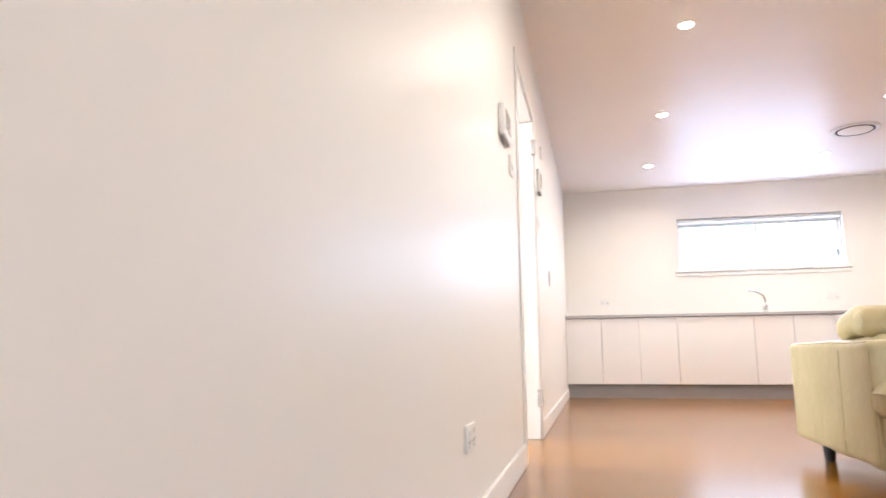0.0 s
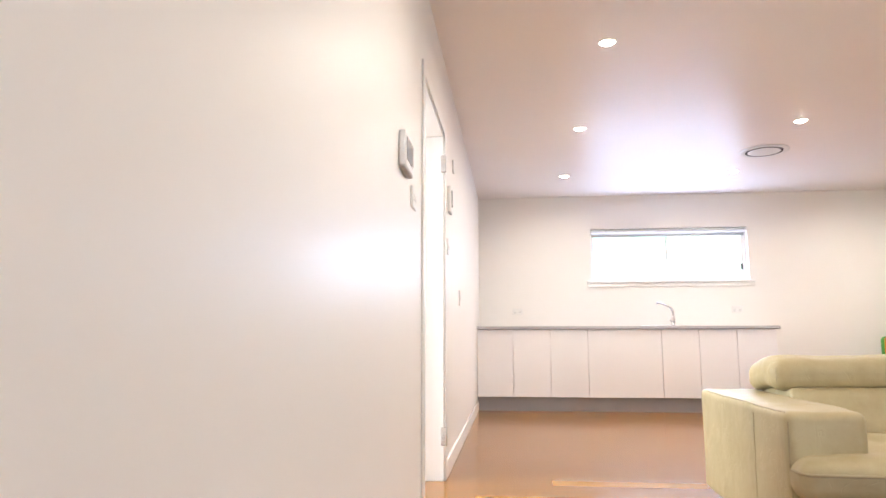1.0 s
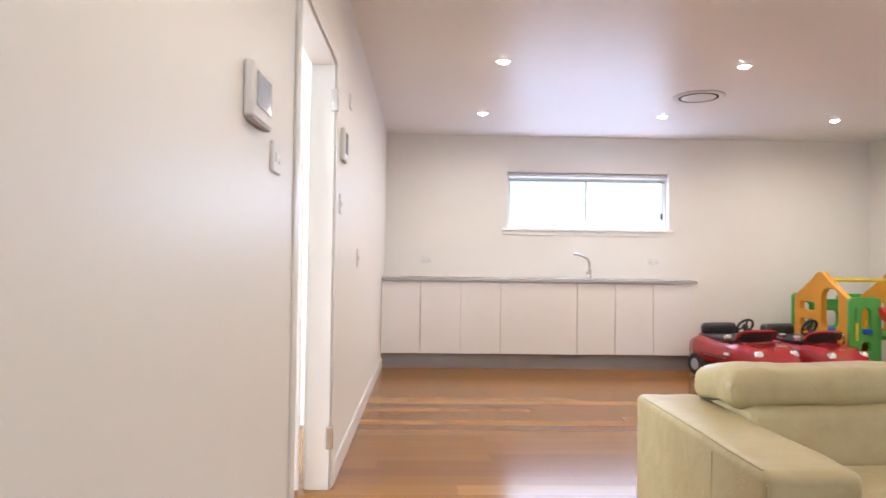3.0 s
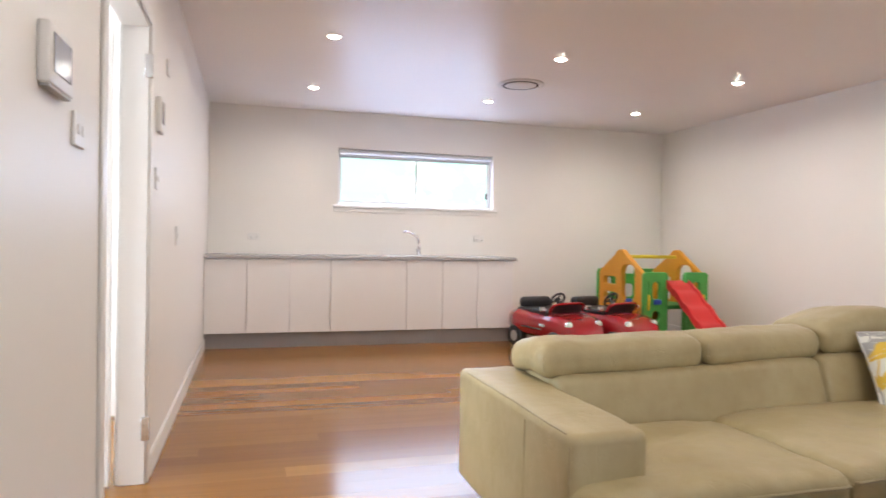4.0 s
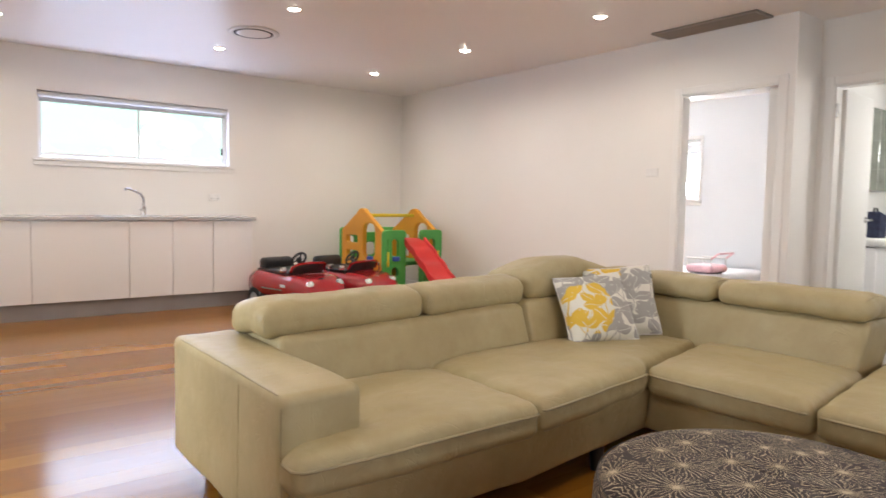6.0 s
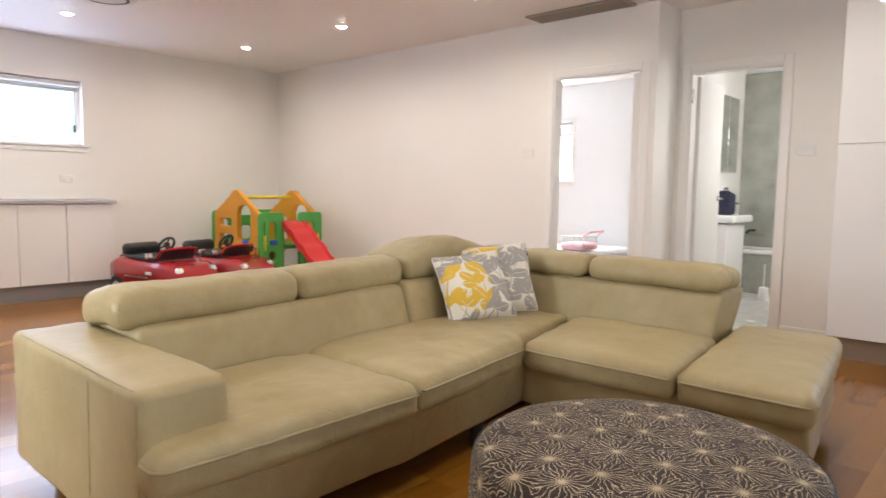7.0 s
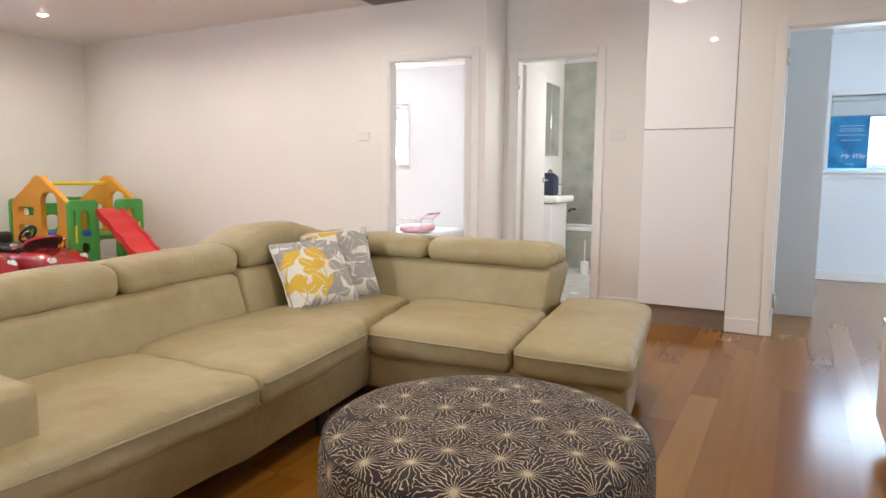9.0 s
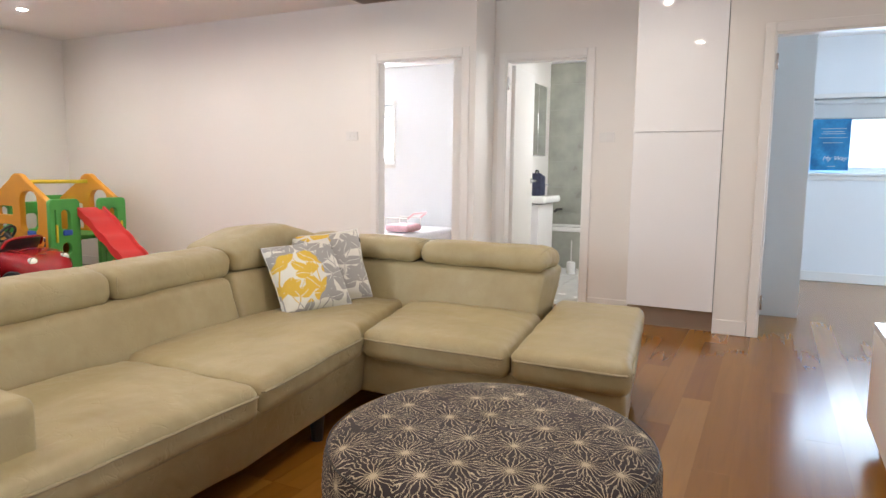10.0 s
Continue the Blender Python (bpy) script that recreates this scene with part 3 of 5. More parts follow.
def doorway(name, axis, face0, face1, a0, a1, label):
    """Jamb lining and architraves on both faces of an opening in a wall that runs along y."""
    d = thing(name, (face0, (a0 + a1) / 2, 0), label, "door frame", kind="structure")
    w, t, j = 0.055, 0.011, 0.018
    for k, (lo, hi) in enumerate(((a0, a0 + j), (a1 - j, a1))):
        part("jamb", one_box(face0 + 0.001, face1 - 0.001, lo, hi, 0, DH, 0.002), M_TRIM, d)
    part("head", one_box(face0 + 0.001, face1 - 0.001, a0 + j, a1 - j, DH - j, DH, 0.002), M_TRIM, d)
    for f0, f1 in ((face0 - t, face0 - 0.0003), (face1 + 0.0003, face1 + t)):
        part("architrave", one_box(f0, f1, a0 - w, a0 + 0.006, 0, DH + w, 0.004), M_TRIM, d)
        part("architrave", one_box(f0, f1, a1 - 0.006, a1 + w, 0, DH + w, 0.004), M_TRIM, d)
        part("architrave", one_box(f0, f1, a0 + 0.0065, a1 - 0.0065, DH - 0.006, DH + w, 0.004), M_TRIM, d)
    return d


def hinge(parent, x, y, z):
    part("hinge", one_box(x - 0.004, x + 0.028, y - 0.007, y + 0.007, z - 0.05, z + 0.05, 0.002), M_STEEL, parent, "brushed steel butt hinge")


def door_leaf(name, length, hinge_at, turn, material, label, handle=True):
    """A flush door leaf that runs from its hinge along local x."""
    at = pose(*hinge_at, 0, 0, turn)
    d = thing(name, at, label, "door", kind="structure")
    part("leaf", one_box(0, length, -0.019, 0.019, 0.012, DH - 0.022, 0.002), material, d, at=at)
    if handle:
        for s in (-1, 1):
            bm = lathe(bmesh.new(), [(0.001, 0), (0.026, 0.0), (0.026, 0.006), (0.001, 0.007)], 20, (length - 0.06, 0, 0), "y")
            tube(bm, [(length - 0.06, 0.004, 0), (length - 0.06, 0.045, 0), (length - 0.075, 0.05, 0), (length - 0.18, 0.05, 0)], 0.009, 10)
            h = part("door_handle", bm, M_CHROME, d, "chrome lever handle", at=at @ pose(0, 0.019 * s, 1.0, 0 if s > 0 else 180, 0, 0))
    return d


hall_frame = doorway("door_frame_hall", "y", WX - 0.11, WX, 5.52, 6.42, "white painted door frame of the side room")
bed_frame = doorway("door_frame_bedroom", "y", EX, EX + 0.10, 5.665, 6.455, "white painted door frame of the bedroom")
bath_frame = doorway("door_frame_bathroom", "y", AX, AX + 0.10, 4.785, 5.462, "white painted door frame of the bathroom")
study_frame = doorway("door_frame_study", "y", SX, SX + 0.10, 2.69, 3.51, "white painted door frame of the study")
for hz in (0.24, 1.79):
    hinge(hall_frame, WX - 0.012, 6.396, hz)
    hinge(study_frame, SX - 0.004, 3.487, hz)
    hinge(bath_frame, AX - 0.002, 5.439, hz)
door_leaf("door_hall", 0.78, (WX - 0.135, 6.385, 0), 183, M_TRIM, "open white flush door with steel hinges")
door_leaf("door_bathroom", 0.62, (AX + 0.125, 5.44, 0), 4, M_TRIM, "open white gloss bathroom door with chrome lever")
wall_with_holes("wall_study_stub", "y", 6.25, 6.35, 3.235, 4.23, 0, H, [], M_GREYDOOR, "pale grey painted wall stub behind the study doorway")


def window(name, axis, face, out, a0, a1, z0, z1, label, panes=2, blind=0.08, sign=1, trim=True):
    """Sliding aluminium window in a wall; face is the room face, out the outer one; sign tells which way is outdoors."""
    def bx(p0, p1, b0, b1, c0, c1, bevel=0.003):
        p0, p1 = min(p0, p1), max(p0, p1)
        return one_box(b0, b1, p0, p1, c0, c1, bevel) if axis == "x" else one_box(p0, p1, b0, b1, c0, c1, bevel)
    mid = (a0 + a1) / 2
    w = thing(name, (mid, face, z0) if axis == "x" else (face, mid, z0), label, "window", kind="structure")
    s = sign
    g0, g1 = face + s * 0.075, face + s * 0.125
    f = 0.035
    for lo, hi in ((a0, a0 + f), (a1 - f, a1)):
        part("window_frame", bx(g0, g1, lo, hi, z0, z1), M_ALU, w)
    part("window_frame", bx(g0, g1, a0 + f, a1 - f, z1 - f, z1), M_ALU, w)
    part("window_frame", bx(g0, g1, a0 + f, a1 - f, z0, z0 + f), M_ALU, w)
    step = (a1 - a0 - 2 * f) / panes
    for i in range(panes):
        p0, p1 = a0 + f + i * step, a0 + f + (i + 1) * step
        q0 = face + s * (0.085 if i % 2 else 0.102)
        fr = part("sash", boxes(*[((b0, b1, *sorted((q0, q0 + s * 0.014)), c0, c1) if axis == "x" else (*sorted((q0, q0 + s * 0.014)), b0, b1, c0, c1))
                                  for b0, b1, c0, c1 in ((p0, p0 + 0.010, z0 + f, z1 - f), (p1 - 0.010, p1, z0 + f, z1 - f),
                                                         (p0 + 0.024, p1 - 0.024, z0 + f, z0 + f + 0.024), (p0 + 0.024, p1 - 0.024, z1 - f - 0.024, z1 - f))]), M_ALU, w, soft=False)
        g = part("pane", bx(q0 + s * 0.005, q0 + s * 0.009, p0 + 0.02, p1 - 0.02, z0 + f + 0.02, z1 - f - 0.02, 0), M_GLASS, fr, soft=False)
        g.visible_shadow = False
    # reveal lining and room-side trim
    t, wd = 0.014, 0.045
    part("window_sill", bx(face - s * 0.03, face + s * 0.07, a0 - 0.05, a1 + 0.05, z0 - 0.03, z0 - 0.002), M_TRIM, w)
    if trim:
        part("trim", bx(face - s * t, face - s * 0.002, a0 - wd, a0 - 0.001, z0 - 0.001, z1 + wd), M_TRIM, w)
        part("trim", bx(face - s * t, face - s * 0.002, a1 + 0.001, a1 + wd, z0 - 0.001, z1 + wd), M_TRIM, w)
        part("trim", bx(face - s * t, face - s * 0.002, a0, a1, z1 + 0.001, z1 + wd), M_TRIM, w)
    part("apron", bx(face - s * t, face - s * 0.002, a0 - wd, a1 + wd, z0 - 0.075, z0 - 0.032), M_TRIM, w)
    if blind:
        b = thing("roller_blind", (mid, face + s * 0.04, z1) if axis == "x" else (face + s * 0.04, mid, z1), "grey roller blind rolled up under the window head", "blind")
        c = (a0 + 0.01, face + s * 0.04, z1 - 0.03) if axis == "x" else (face + s * 0.04, a0 + 0.01, z1 - 0.03)
        L = a1 - a0 - 0.02
        part("roll", lathe(bmesh.new(), [(0.001, 0), (0.027, 0), (0.027, L), (0.001, L)], 20, c, axis), M_BLIND, b)
        part("cloth", bx(face + s * 0.060, face + s * 0.063, a0 + 0.02, a1 - 0.02, z1 - blind, z1 - 0.03, 0), M_BLIND, b)
        part("bottom_bar", bx(face + s * 0.055, face + s * 0.068, a0 + 0.02, a1 - 0.02, z1 - blind - 0.02, z1 - blind), M_GREYPLASTIC, b)
    return w


win_north = window("window_north", "x", NY, NY + 0.14, 1.37, 3.15, 1.44, 2.055, "white aluminium sliding strip window over the worktop", 2, 0.075, 1, False)
part("latch", one_box(3.085, 3.105, NY + 0.06, NY + 0.08, 1.56, 1.63, 0.004), M_DARK, win_north, "dark window latch")
window("window_study", "y", 8.40, 8.54, 1.75, 3.14, 1.11, 1.85, "white sliding window of the study with half-drawn blind", 2, 0.19, 1)
window("window_bedroom", "y", 8.40, 8.54, 8.09, 9.36, 1.19, 1.965, "white sliding window of the bedroom with a short blind", 2, 0.155, 1)
# unseen south window, added to give the room its fill light an opening
window("window_south", "x", SOUTH, SOUTH - 0.14, 1.2, 4.6, 0.1, 2.2, "assumed broad white sliding glass window, never in view", 3, 0, -1)
window("window_study_south", "x", SOUTH, SOUTH - 0.14, 5.75, 7.55, 0.8, 2.0, "white sliding window of the study", 2, 0, -1)
window("window_hall", "y", -2.34, -2.44, 5.3, 6.7, 0.9, 2.1, "white sliding window of the side room", 2, 0, -1)
window("window_bath", "x", 4.31, 4.17, 6.65, 7.55, 1.15, 2.05, "small white bathroom window", 2, 0, -1)


# ---------------------------------------------------------------- ceiling fittings
def downlight(name="downlight"):
    d = thing(name, (0, 0, H), "round recessed white downlight, lit warm", "downlight", "ceiling downlights")
    part("rim", lathe(bmesh.new(), [(0.040, -0.001), (0.052, -0.001), (0.054, -0.004), (0.050, -0.007), (0.043, -0.007), (0.041, -0.004)], 28, (0, 0, H)), M_PLASTIC, d, "white trim ring")
    part("lens", lathe(bmesh.new(), [(0.001, -0.0215), (0.016, -0.018), (0.030, -0.012), (0.041, -0.005), (0.041, -0.003), (0.001, -0.003)], 24, (0, 0, H)), M_DOWN, d, "glowing warm white lens")
    return d


# the last one, (4.50, 4.30), is an unseen addition that brightens alcove and cupboard
LIGHTS = [(1.0, 9.45), (1.0, 7.87), (1.0, 6.30), (2.69, 9.44), (2.69, 7.86), (4.35, 9.46), (4.41, 8.01), (4.48, 6.55),
          (0.97, 4.44), (2.75, 4.22), (4.50, 4.30)]
first = downlight()
for i, (x, y) in enumerate(LIGHTS):
    ob = first if i == 0 else copy_thing(first, Matrix.Translation((x, y, H)))
    if i == 0:
        ob.matrix_world = Matrix.Translation((x, y, H))
for i, (x, y) in enumerate(LIGHTS):
    li = bpy.data.lights.new("downlight_beam", "AREA")
    li.shape, li.size, li.energy, li.color, li.spread = "DISK", 0.075, 9.2, (1.0, 0.89, 0.76), radians(163)
    ob = new("downlight_beam", li)
    ob.matrix_world = Matrix.Translation((x, y, H - 0.022))


def round_vent():
    v = thing("ceiling_vent", (2.72, 8.70, H), "round white ceiling air vent with a dark gap", "air vent")
    c = (2.72, 8.70, H)
    part("ring", lathe(bmesh.new(), [(0.155, -0.001), (0.205, -0.001), (0.208, -0.006), (0.195, -0.012), (0.165, -0.010), (0.157, -0.004)], 48, c), M_PLASTIC, v)
    part("gap", lathe(bmesh.new(), [(0.147, -0.012), (0.157, -0.0125), (0.157, -0.0095), (0.147, -0.009)], 40, c), M_GRILLEDARK, v, "dark air gap")
    part("disc", lathe(bmesh.new(), [(0.001, -0.004), (0.140, -0.004), (0.143, -0.008), (0.138, -0.012), (0.10, -0.016), (0.001, -0.018)], 40, c), M_PLASTIC, v, "white round baffle")


round_vent()


def long_grille():
    x0, x1, y0, y1 = 5.14, 5.38, 5.73, 6.58
    g = thing("return_air_grille", ((x0 + x1) / 2, (y0 + y1) / 2, H), "long brown-grey slatted return air grille", "air grille")
    part("backing", one_box(x0 + 0.01, x1 - 0.01, y0 + 0.01, y1 - 0.01, H - 0.004, H - 0.001), M_GRILLEDARK, g)
    for a in ((x0, x1, y0, y0 + 0.025), (x0, x1, y1 - 0.025, y1), (x0, x0 + 0.025, y0 + 0.025, y1 - 0.025), (x1 - 0.025, x1, y0 + 0.025, y1 - 0.025)):
        part("frame", one_box(*a, H - 0.016, H - 0.001, 0.002), M_GRILLE, g)
    n = 11
    for i in range(n):
        x = x0 + 0.03 + (x1 - x0 - 0.06) * (i + 0.5) / n
        bm = one_box(-0.010, 0.010, y0 + 0.025, y1 - 0.025, -0.0012, 0.0012)
        bmesh.ops.rotate(bm, verts=bm.verts, cent=(0, 0, 0), matrix=Matrix.Rotation(radians(35), 3, "Y"))
        bmesh.ops.translate(bm, verts=bm.verts, vec=(x, 0, H - 0.011))
        part("slat", bm, M_GRILLE, g, soft=False)


long_grille()


# ---------------------------------------------------------------- wall plates
def wall_plate(name, x, y, z, normal, w, h, label, category, kind_):
    """A plate on a wall; normal is 'x+', 'x-' or 'y-'."""
    turn = {"x+": 90, "x-": -90, "y-": 0}[normal]
    at = pose(x, y, z, 0, 0, turn)
    p = thing(name, at, label, category)
    part("plate", one_box(-w / 2, w / 2, -0.010, -0.0005, -h / 2, h / 2, 0.003), M_PLASTIC, p, at=at)
    if kind_ == "socket":
        for dx in (-w * 0.25, w * 0.25):
            part("rocker", one_box(dx - 0.007, dx + 0.007, -0.013, -0.0095, h * 0.12, h * 0.34, 0.0015), M_PLASTIC, p, at=at)
            part("slots", boxes((dx - 0.010, dx - 0.006, -0.0106, -0.0098, -0.014, -0.004), (dx + 0.006, dx + 0.010, -0.0106, -0.0098, -0.014, -0.004), (dx - 0.002, dx + 0.002, -0.0106, -0.0098, -0.026, -0.017)), M_DARK, p, "dark socket slots", at=at)
    elif kind_ == "switch":
        for dx in (-0.022, 0.022):
            part("rocker", one_box(dx - 0.008, dx + 0.008, -0.0135, -0.0095, -0.013, 0.013, 0.0015), M_PLASTIC, p, at=at)
    return p


wall_plate("power_outlet", 0.50, NY, 1.085, "y-", 0.118, 0.072, "white double power outlet above the worktop", "power outlet", "socket")
wall_plate("power_outlet", 2.99, NY, 1.10, "y-", 0.118, 0.072, "white double power outlet above the worktop", "power outlet", "socket")
wall_plate("power_outlet", WX, 4.15, 0.29, "x+", 0.118, 0.072, "white double power outlet low on the wall", "power outlet", "socket")
wall_plate("light_switch", WX, 5.20, 1.33, "x+", 0.10, 0.085, "white light switch beside the doorway", "light switch", "switch")
wall_plate("light_switch", WX, 6.62, 1.33, "x+", 0.075, 0.10, "white light switch past the doorway", "light switch", "switch")
wall_plate("light_switch", WX, 7.50, 1.07, "x+", 0.08, 0.115, "white light switch on the wall", "light switch", "switch")
wall_plate("light_switch", EX, 6.70, 1.365, "x-", 0.118, 0.072, "white light switch beside the bedroom doorway", "light switch", "switch")
wall_plate("light_switch", AX, 4.62, 1.35, "x-", 0.118, 0.072, "white light switch beside the bathroom doorway", "light switch", "switch")
wall_plate("wall_sensor", WX, 7.0, 1.93, "x+", 0.075, 0.08, "small white blank wall plate", "wall plate", "")


def controller(name, y, z, w, h, label, screen):
    c = thing(name, (WX, y, z), label, "control panel")
    part("body", one_box(WX + 0.001, WX + 0.026, y - w / 2, y + w / 2, z - h / 2, z + h / 2, 0.006, 3), M_PLASTIC, c)
    if screen:
        part("screen", one_box(WX + 0.0255, WX + 0.028, y - w * 0.36, y + w * 0.36, z - h * 0.28, z + h * 0.36, 0.001), M_SCREEN, c, "grey display")
    part("lower_edge", one_box(WX + 0.004, WX + 0.022, y - w * 0.45, y + w * 0.45, z - h / 2 - 0.006, z - h / 2 + 0.002, 0.001), M_GREYPLASTIC, c)


controller("air_conditioner_controller", 4.97, 1.445, 0.19, 0.13, "white wall controller with a grey display", True)
controller("intercom_panel", 6.66, 1.63, 0.11, 0.16, "small white wall panel with a grey lower edge", True)


# ---------------------------------------------------------------- kitchenette
def cabinet_unit(x0, x1, doors, label):
    u = thing("base_cabinet", ((x0 + x1) / 2, 10.2, 0), label, "cabinet", "kitchenette cabinets")
    part("body", one_box(x0 + 0.001, x1 - 0.001, 9.93, NY - 0.004, 0.15, 0.868), M_CABINET, u)
    part("kickboard", one_box(x0, x1, 9.955, 9.972, 0.0, 0.149), M_KICK, u, "grey kickboard")
    w = (x1 - x0) / doors
    for i in range(doors):
        part("door", one_box(x0 + i * w + 0.0025, x0 + (i + 1) * w - 0.0025, 9.908, 9.928, 0.15, 0.862, 0.0015), M_CABINET, u)


for x0, x1, n in ((WX + 0.003, 0.44, 1), (0.44, 1.24, 2), (1.24, 2.01, 1), (2.01, 2.78, 2), (2.78, 3.18, 1)):
    cabinet_unit(x0, x1, n, "white handleless laminate base cabinet on a grey kickboard")
tagged(part("worktop", one_box(WX + 0.002, 3.215, 9.885, NY - 0.002, 0.870, 0.902, 0.003), M_WORKTOP), "thin grey stone worktop along the wall", "worktop")


def sink():
    s = thing("sink", (2.05, 10.2, 0.902), "shallow steel sink set into the grey worktop", "sink")
    bm = bmesh.new()
    x0, x1, y0, y1 = 1.82, 2.36, 10.02, 10.40
    for a in ((x0, x1, y0, y0 + 0.03), (x0, x1, y1 - 0.10, y1), (x0, x0 + 0.03, y0 + 0.03, y1 - 0.10), (x1 - 0.03, x1, y0 + 0.03, y1 - 0.10)):
        box(bm, *a, 0.9025, 0.9085)
    part("rim", bm, M_STEEL, s, soft=False)
    part("bowl", one_box(x0 + 0.03, x1 - 0.03, y0 + 0.03, y1 - 0.10, 0.9025, 0.9035), M_STEEL, s)


def tap():
    x, y, z = 2.24, 10.345, 0.9088
    t = thing("tap", (x, y, z), "chrome mixer tap with an upswept spout", "tap")
    part("base", lathe(bmesh.new(), [(0.001, 0), (0.03, 0), (0.03, 0.008), (0.024, 0.012), (0.024, 0.085), (0.018, 0.095), (0.001, 0.096)], 24, (x, y, z)), M_CHROME, t)
    part("spout", tube(bmesh.new(), [(x, y, z + 0.08), (x, y, z + 0.14), (x - 0.008, y - 0.01, z + 0.175), (x - 0.035, y - 0.03, z + 0.21), (x - 0.10, y - 0.07, z + 0.235), (x - 0.17, y - 0.115, z + 0.255), (x - 0.19, y - 0.125, z + 0.25), (x - 0.195, y - 0.128, z + 0.235)],
                       [0.015, 0.014, 0.013, 0.012, 0.012, 0.012, 0.014, 0.014], 14), M_CHROME, t)
    part("lever", tube(bmesh.new(), [(x, y - 0.02, z + 0.05), (x - 0.035, y - 0.055, z + 0.055), (x - 0.06, y - 0.085, z + 0.06)], [0.012, 0.008, 0.006], 10), M_CHROME, t)


sink()
tap()


# ---------------------------------------------------------------- tall pantry
def pantry():
    x, y0, y1 = 5.405, 3.777, 4.353
    p = thing("tall_cupboard", (x, (y0 + y1) / 2, 0), "tall white high-gloss cupboard reaching the ceiling", "cupboard")
    part("body", one_box(x + 0.022, 5.93, y0 + 0.002, y1, 0.14, H - 0.003), M_GLOSS, p)
    part("upper_door", one_box(x, x + 0.02, y0 + 0.002, y1, 1.362, H - 0.006, 0.0015), M_GLOSS, p)
    part("lower_door", one_box(x, x + 0.02, y0 + 0.002, y1, 0.145, 1.356, 0.0015), M_GLOSS, p)
    part("kickboard", one_box(x + 0.055, x + 0.07, y0 + 0.002, y1, 0.0, 0.139), M_KICKBROWN, p, "brushed brown kickboard")


pantry()


# ---------------------------------------------------------------- corner sofa
def seam(parent, points, r=0.0045):
    part("piping", tube(bmesh.new(), points, r, 8), M_PIPING, parent, "raised stitched piping")


def dimples(*spots):
    """Pulled-in tufts on a seat: a shallow dip with a short crease at each spot."""
    def bend(p):
        z = p.z
        if z > 0.34:
            for x, y, depth in spots:
                dx, dy = p.x - x, p.y - y
                z -= depth * math.exp(-(dx * dx + dy * dy) / 0.010) + 0.5 * depth * math.exp(-(dx - 0.5 * dy) ** 2 / 0.0004 - (dx * dx + dy * dy) / 0.02)
        return Vector((p.x, p.y, z))
    return bend


def sofa():
    s = thing("corner_sofa", (2.6, 5.4, 0), "L-shaped olive-cream leather corner sofa with tilting headrests", "sofa")
    L = M_LEATHER
    slant = lambda p: Vector((p.x, p.y + 0.13 * (p.x - 2.96), p.z))       # the open end is cut askew
    swing = lambda p: Vector((p.x, p.y + 0.06 * (p.x - 1.55), p.z + 0.014 * (p.x - 1.55)))
    # plinths
    askew = lambda p, x0: Vector((p.x, p.y + 0.125 * max(0, p.x - x0) * max(0, min(1, (5.6 - p.y) / 0.7)), p.z))
    part("base", cushion(1.335, 3.06, 4.885, 5.91, 0.10, 0.305, 0.02, 0, 0.004, 14, 1,
                         bend=lambda p: askew(Vector((p.x, p.y + (0.05 * (0.30 - p.z) / 0.2 if p.y < 5.2 else 0), p.z)), 2.2)), L, s)
    part("base", cushion(2.985, 4.04, 3.885, 5.85, 0.102, 0.305, 0.02, 0, 0.004, 14, 2, bend=lambda p: Vector((p.x + (0.04 * (0.30 - p.z) / 0.2 if p.x < 3.4 else 0), p.y + 0.13 * (p.x - 2.96) * max(0, min(1, (5.0 - p.y) / 0.6)), p.z))), L, s)
    # arm
    arm = part("armrest", cushion(1.312, 1.565, 4.955, 5.945, 0.10, 0.542, 0.028, 0.006, 0.006, 18, 3), L, s)
    at = cushion.place
    seam(arm, [at(1.322, 4.99 + 0.046 * i, 0.539) for i in range(20)], 0.003)
    seam(arm, [at(1.3125, 5.26, 0.51 - 0.043 * i) for i in range(10)], 0.0016)
    seam(arm, [at(1.318, 4.962, 0.51 - 0.043 * i) for i in range(10)], 0.003)

    # seats: crowned cushions with piping along the front and up the ends
    def seat(x0, x1, y0, y1, face, seed, puff, bend, name="seat"):
        ob = part(name, cushion(x0, x1, y0, y1, 0.275, 0.398, 0.042, puff, 0.0065, 38, seed, bend=bend), L, s)
        at = cushion.place
        if face == "y":
            run = [at(x0 + 0.002, y0 + 0.09 - 0.03 * i, 0.362) for i in range(3)] + [at(x0 + 0.02 + (x1 - x0 - 0.04) * i / 22, y0, 0.362) + Vector((0, -0.0035, 0.001)) for i in range(23)] \
                + [at(x1 - 0.002, y0 + 0.05 + 0.05 * i, 0.362) for i in range(4)]
        else:
            run = [at(x0, y1 - 0.02 - (y1 - y0 - 0.04) * i / 18, 0.362) + Vector((-0.0035, 0, 0.001)) for i in range(19)] + [at(x0 + 0.05 + 0.06 * i, y0 + 0.001, 0.362) for i in range(6)]
        seam(ob, run, 0.0052)
        return ob

    seat(1.318, 2.205, 4.862, 5.49, "y", 4, 0.030, dimples((1.72, 5.22, 0.012), (2.02, 5.02, 0.006), (1.60, 5.02, 0.008)))
    tuft = dimples((2.62, 5.22, 0.012), (2.95, 5.25, 0.008))
    def corner_bend(p):
        p = tuft(p)
        far = max(0.0, p.x - 2.95)
        lift = max(0.0, min(1.0, (5.60 - p.y) / 0.74))
        return Vector((p.x, p.y + (0.15 * (p.x - 2.21) + 0.04 * min(1.0, far / 0.05) + 0.08 * far) * lift, p.z - 0.010 * min(1.0, far / 0.15)))
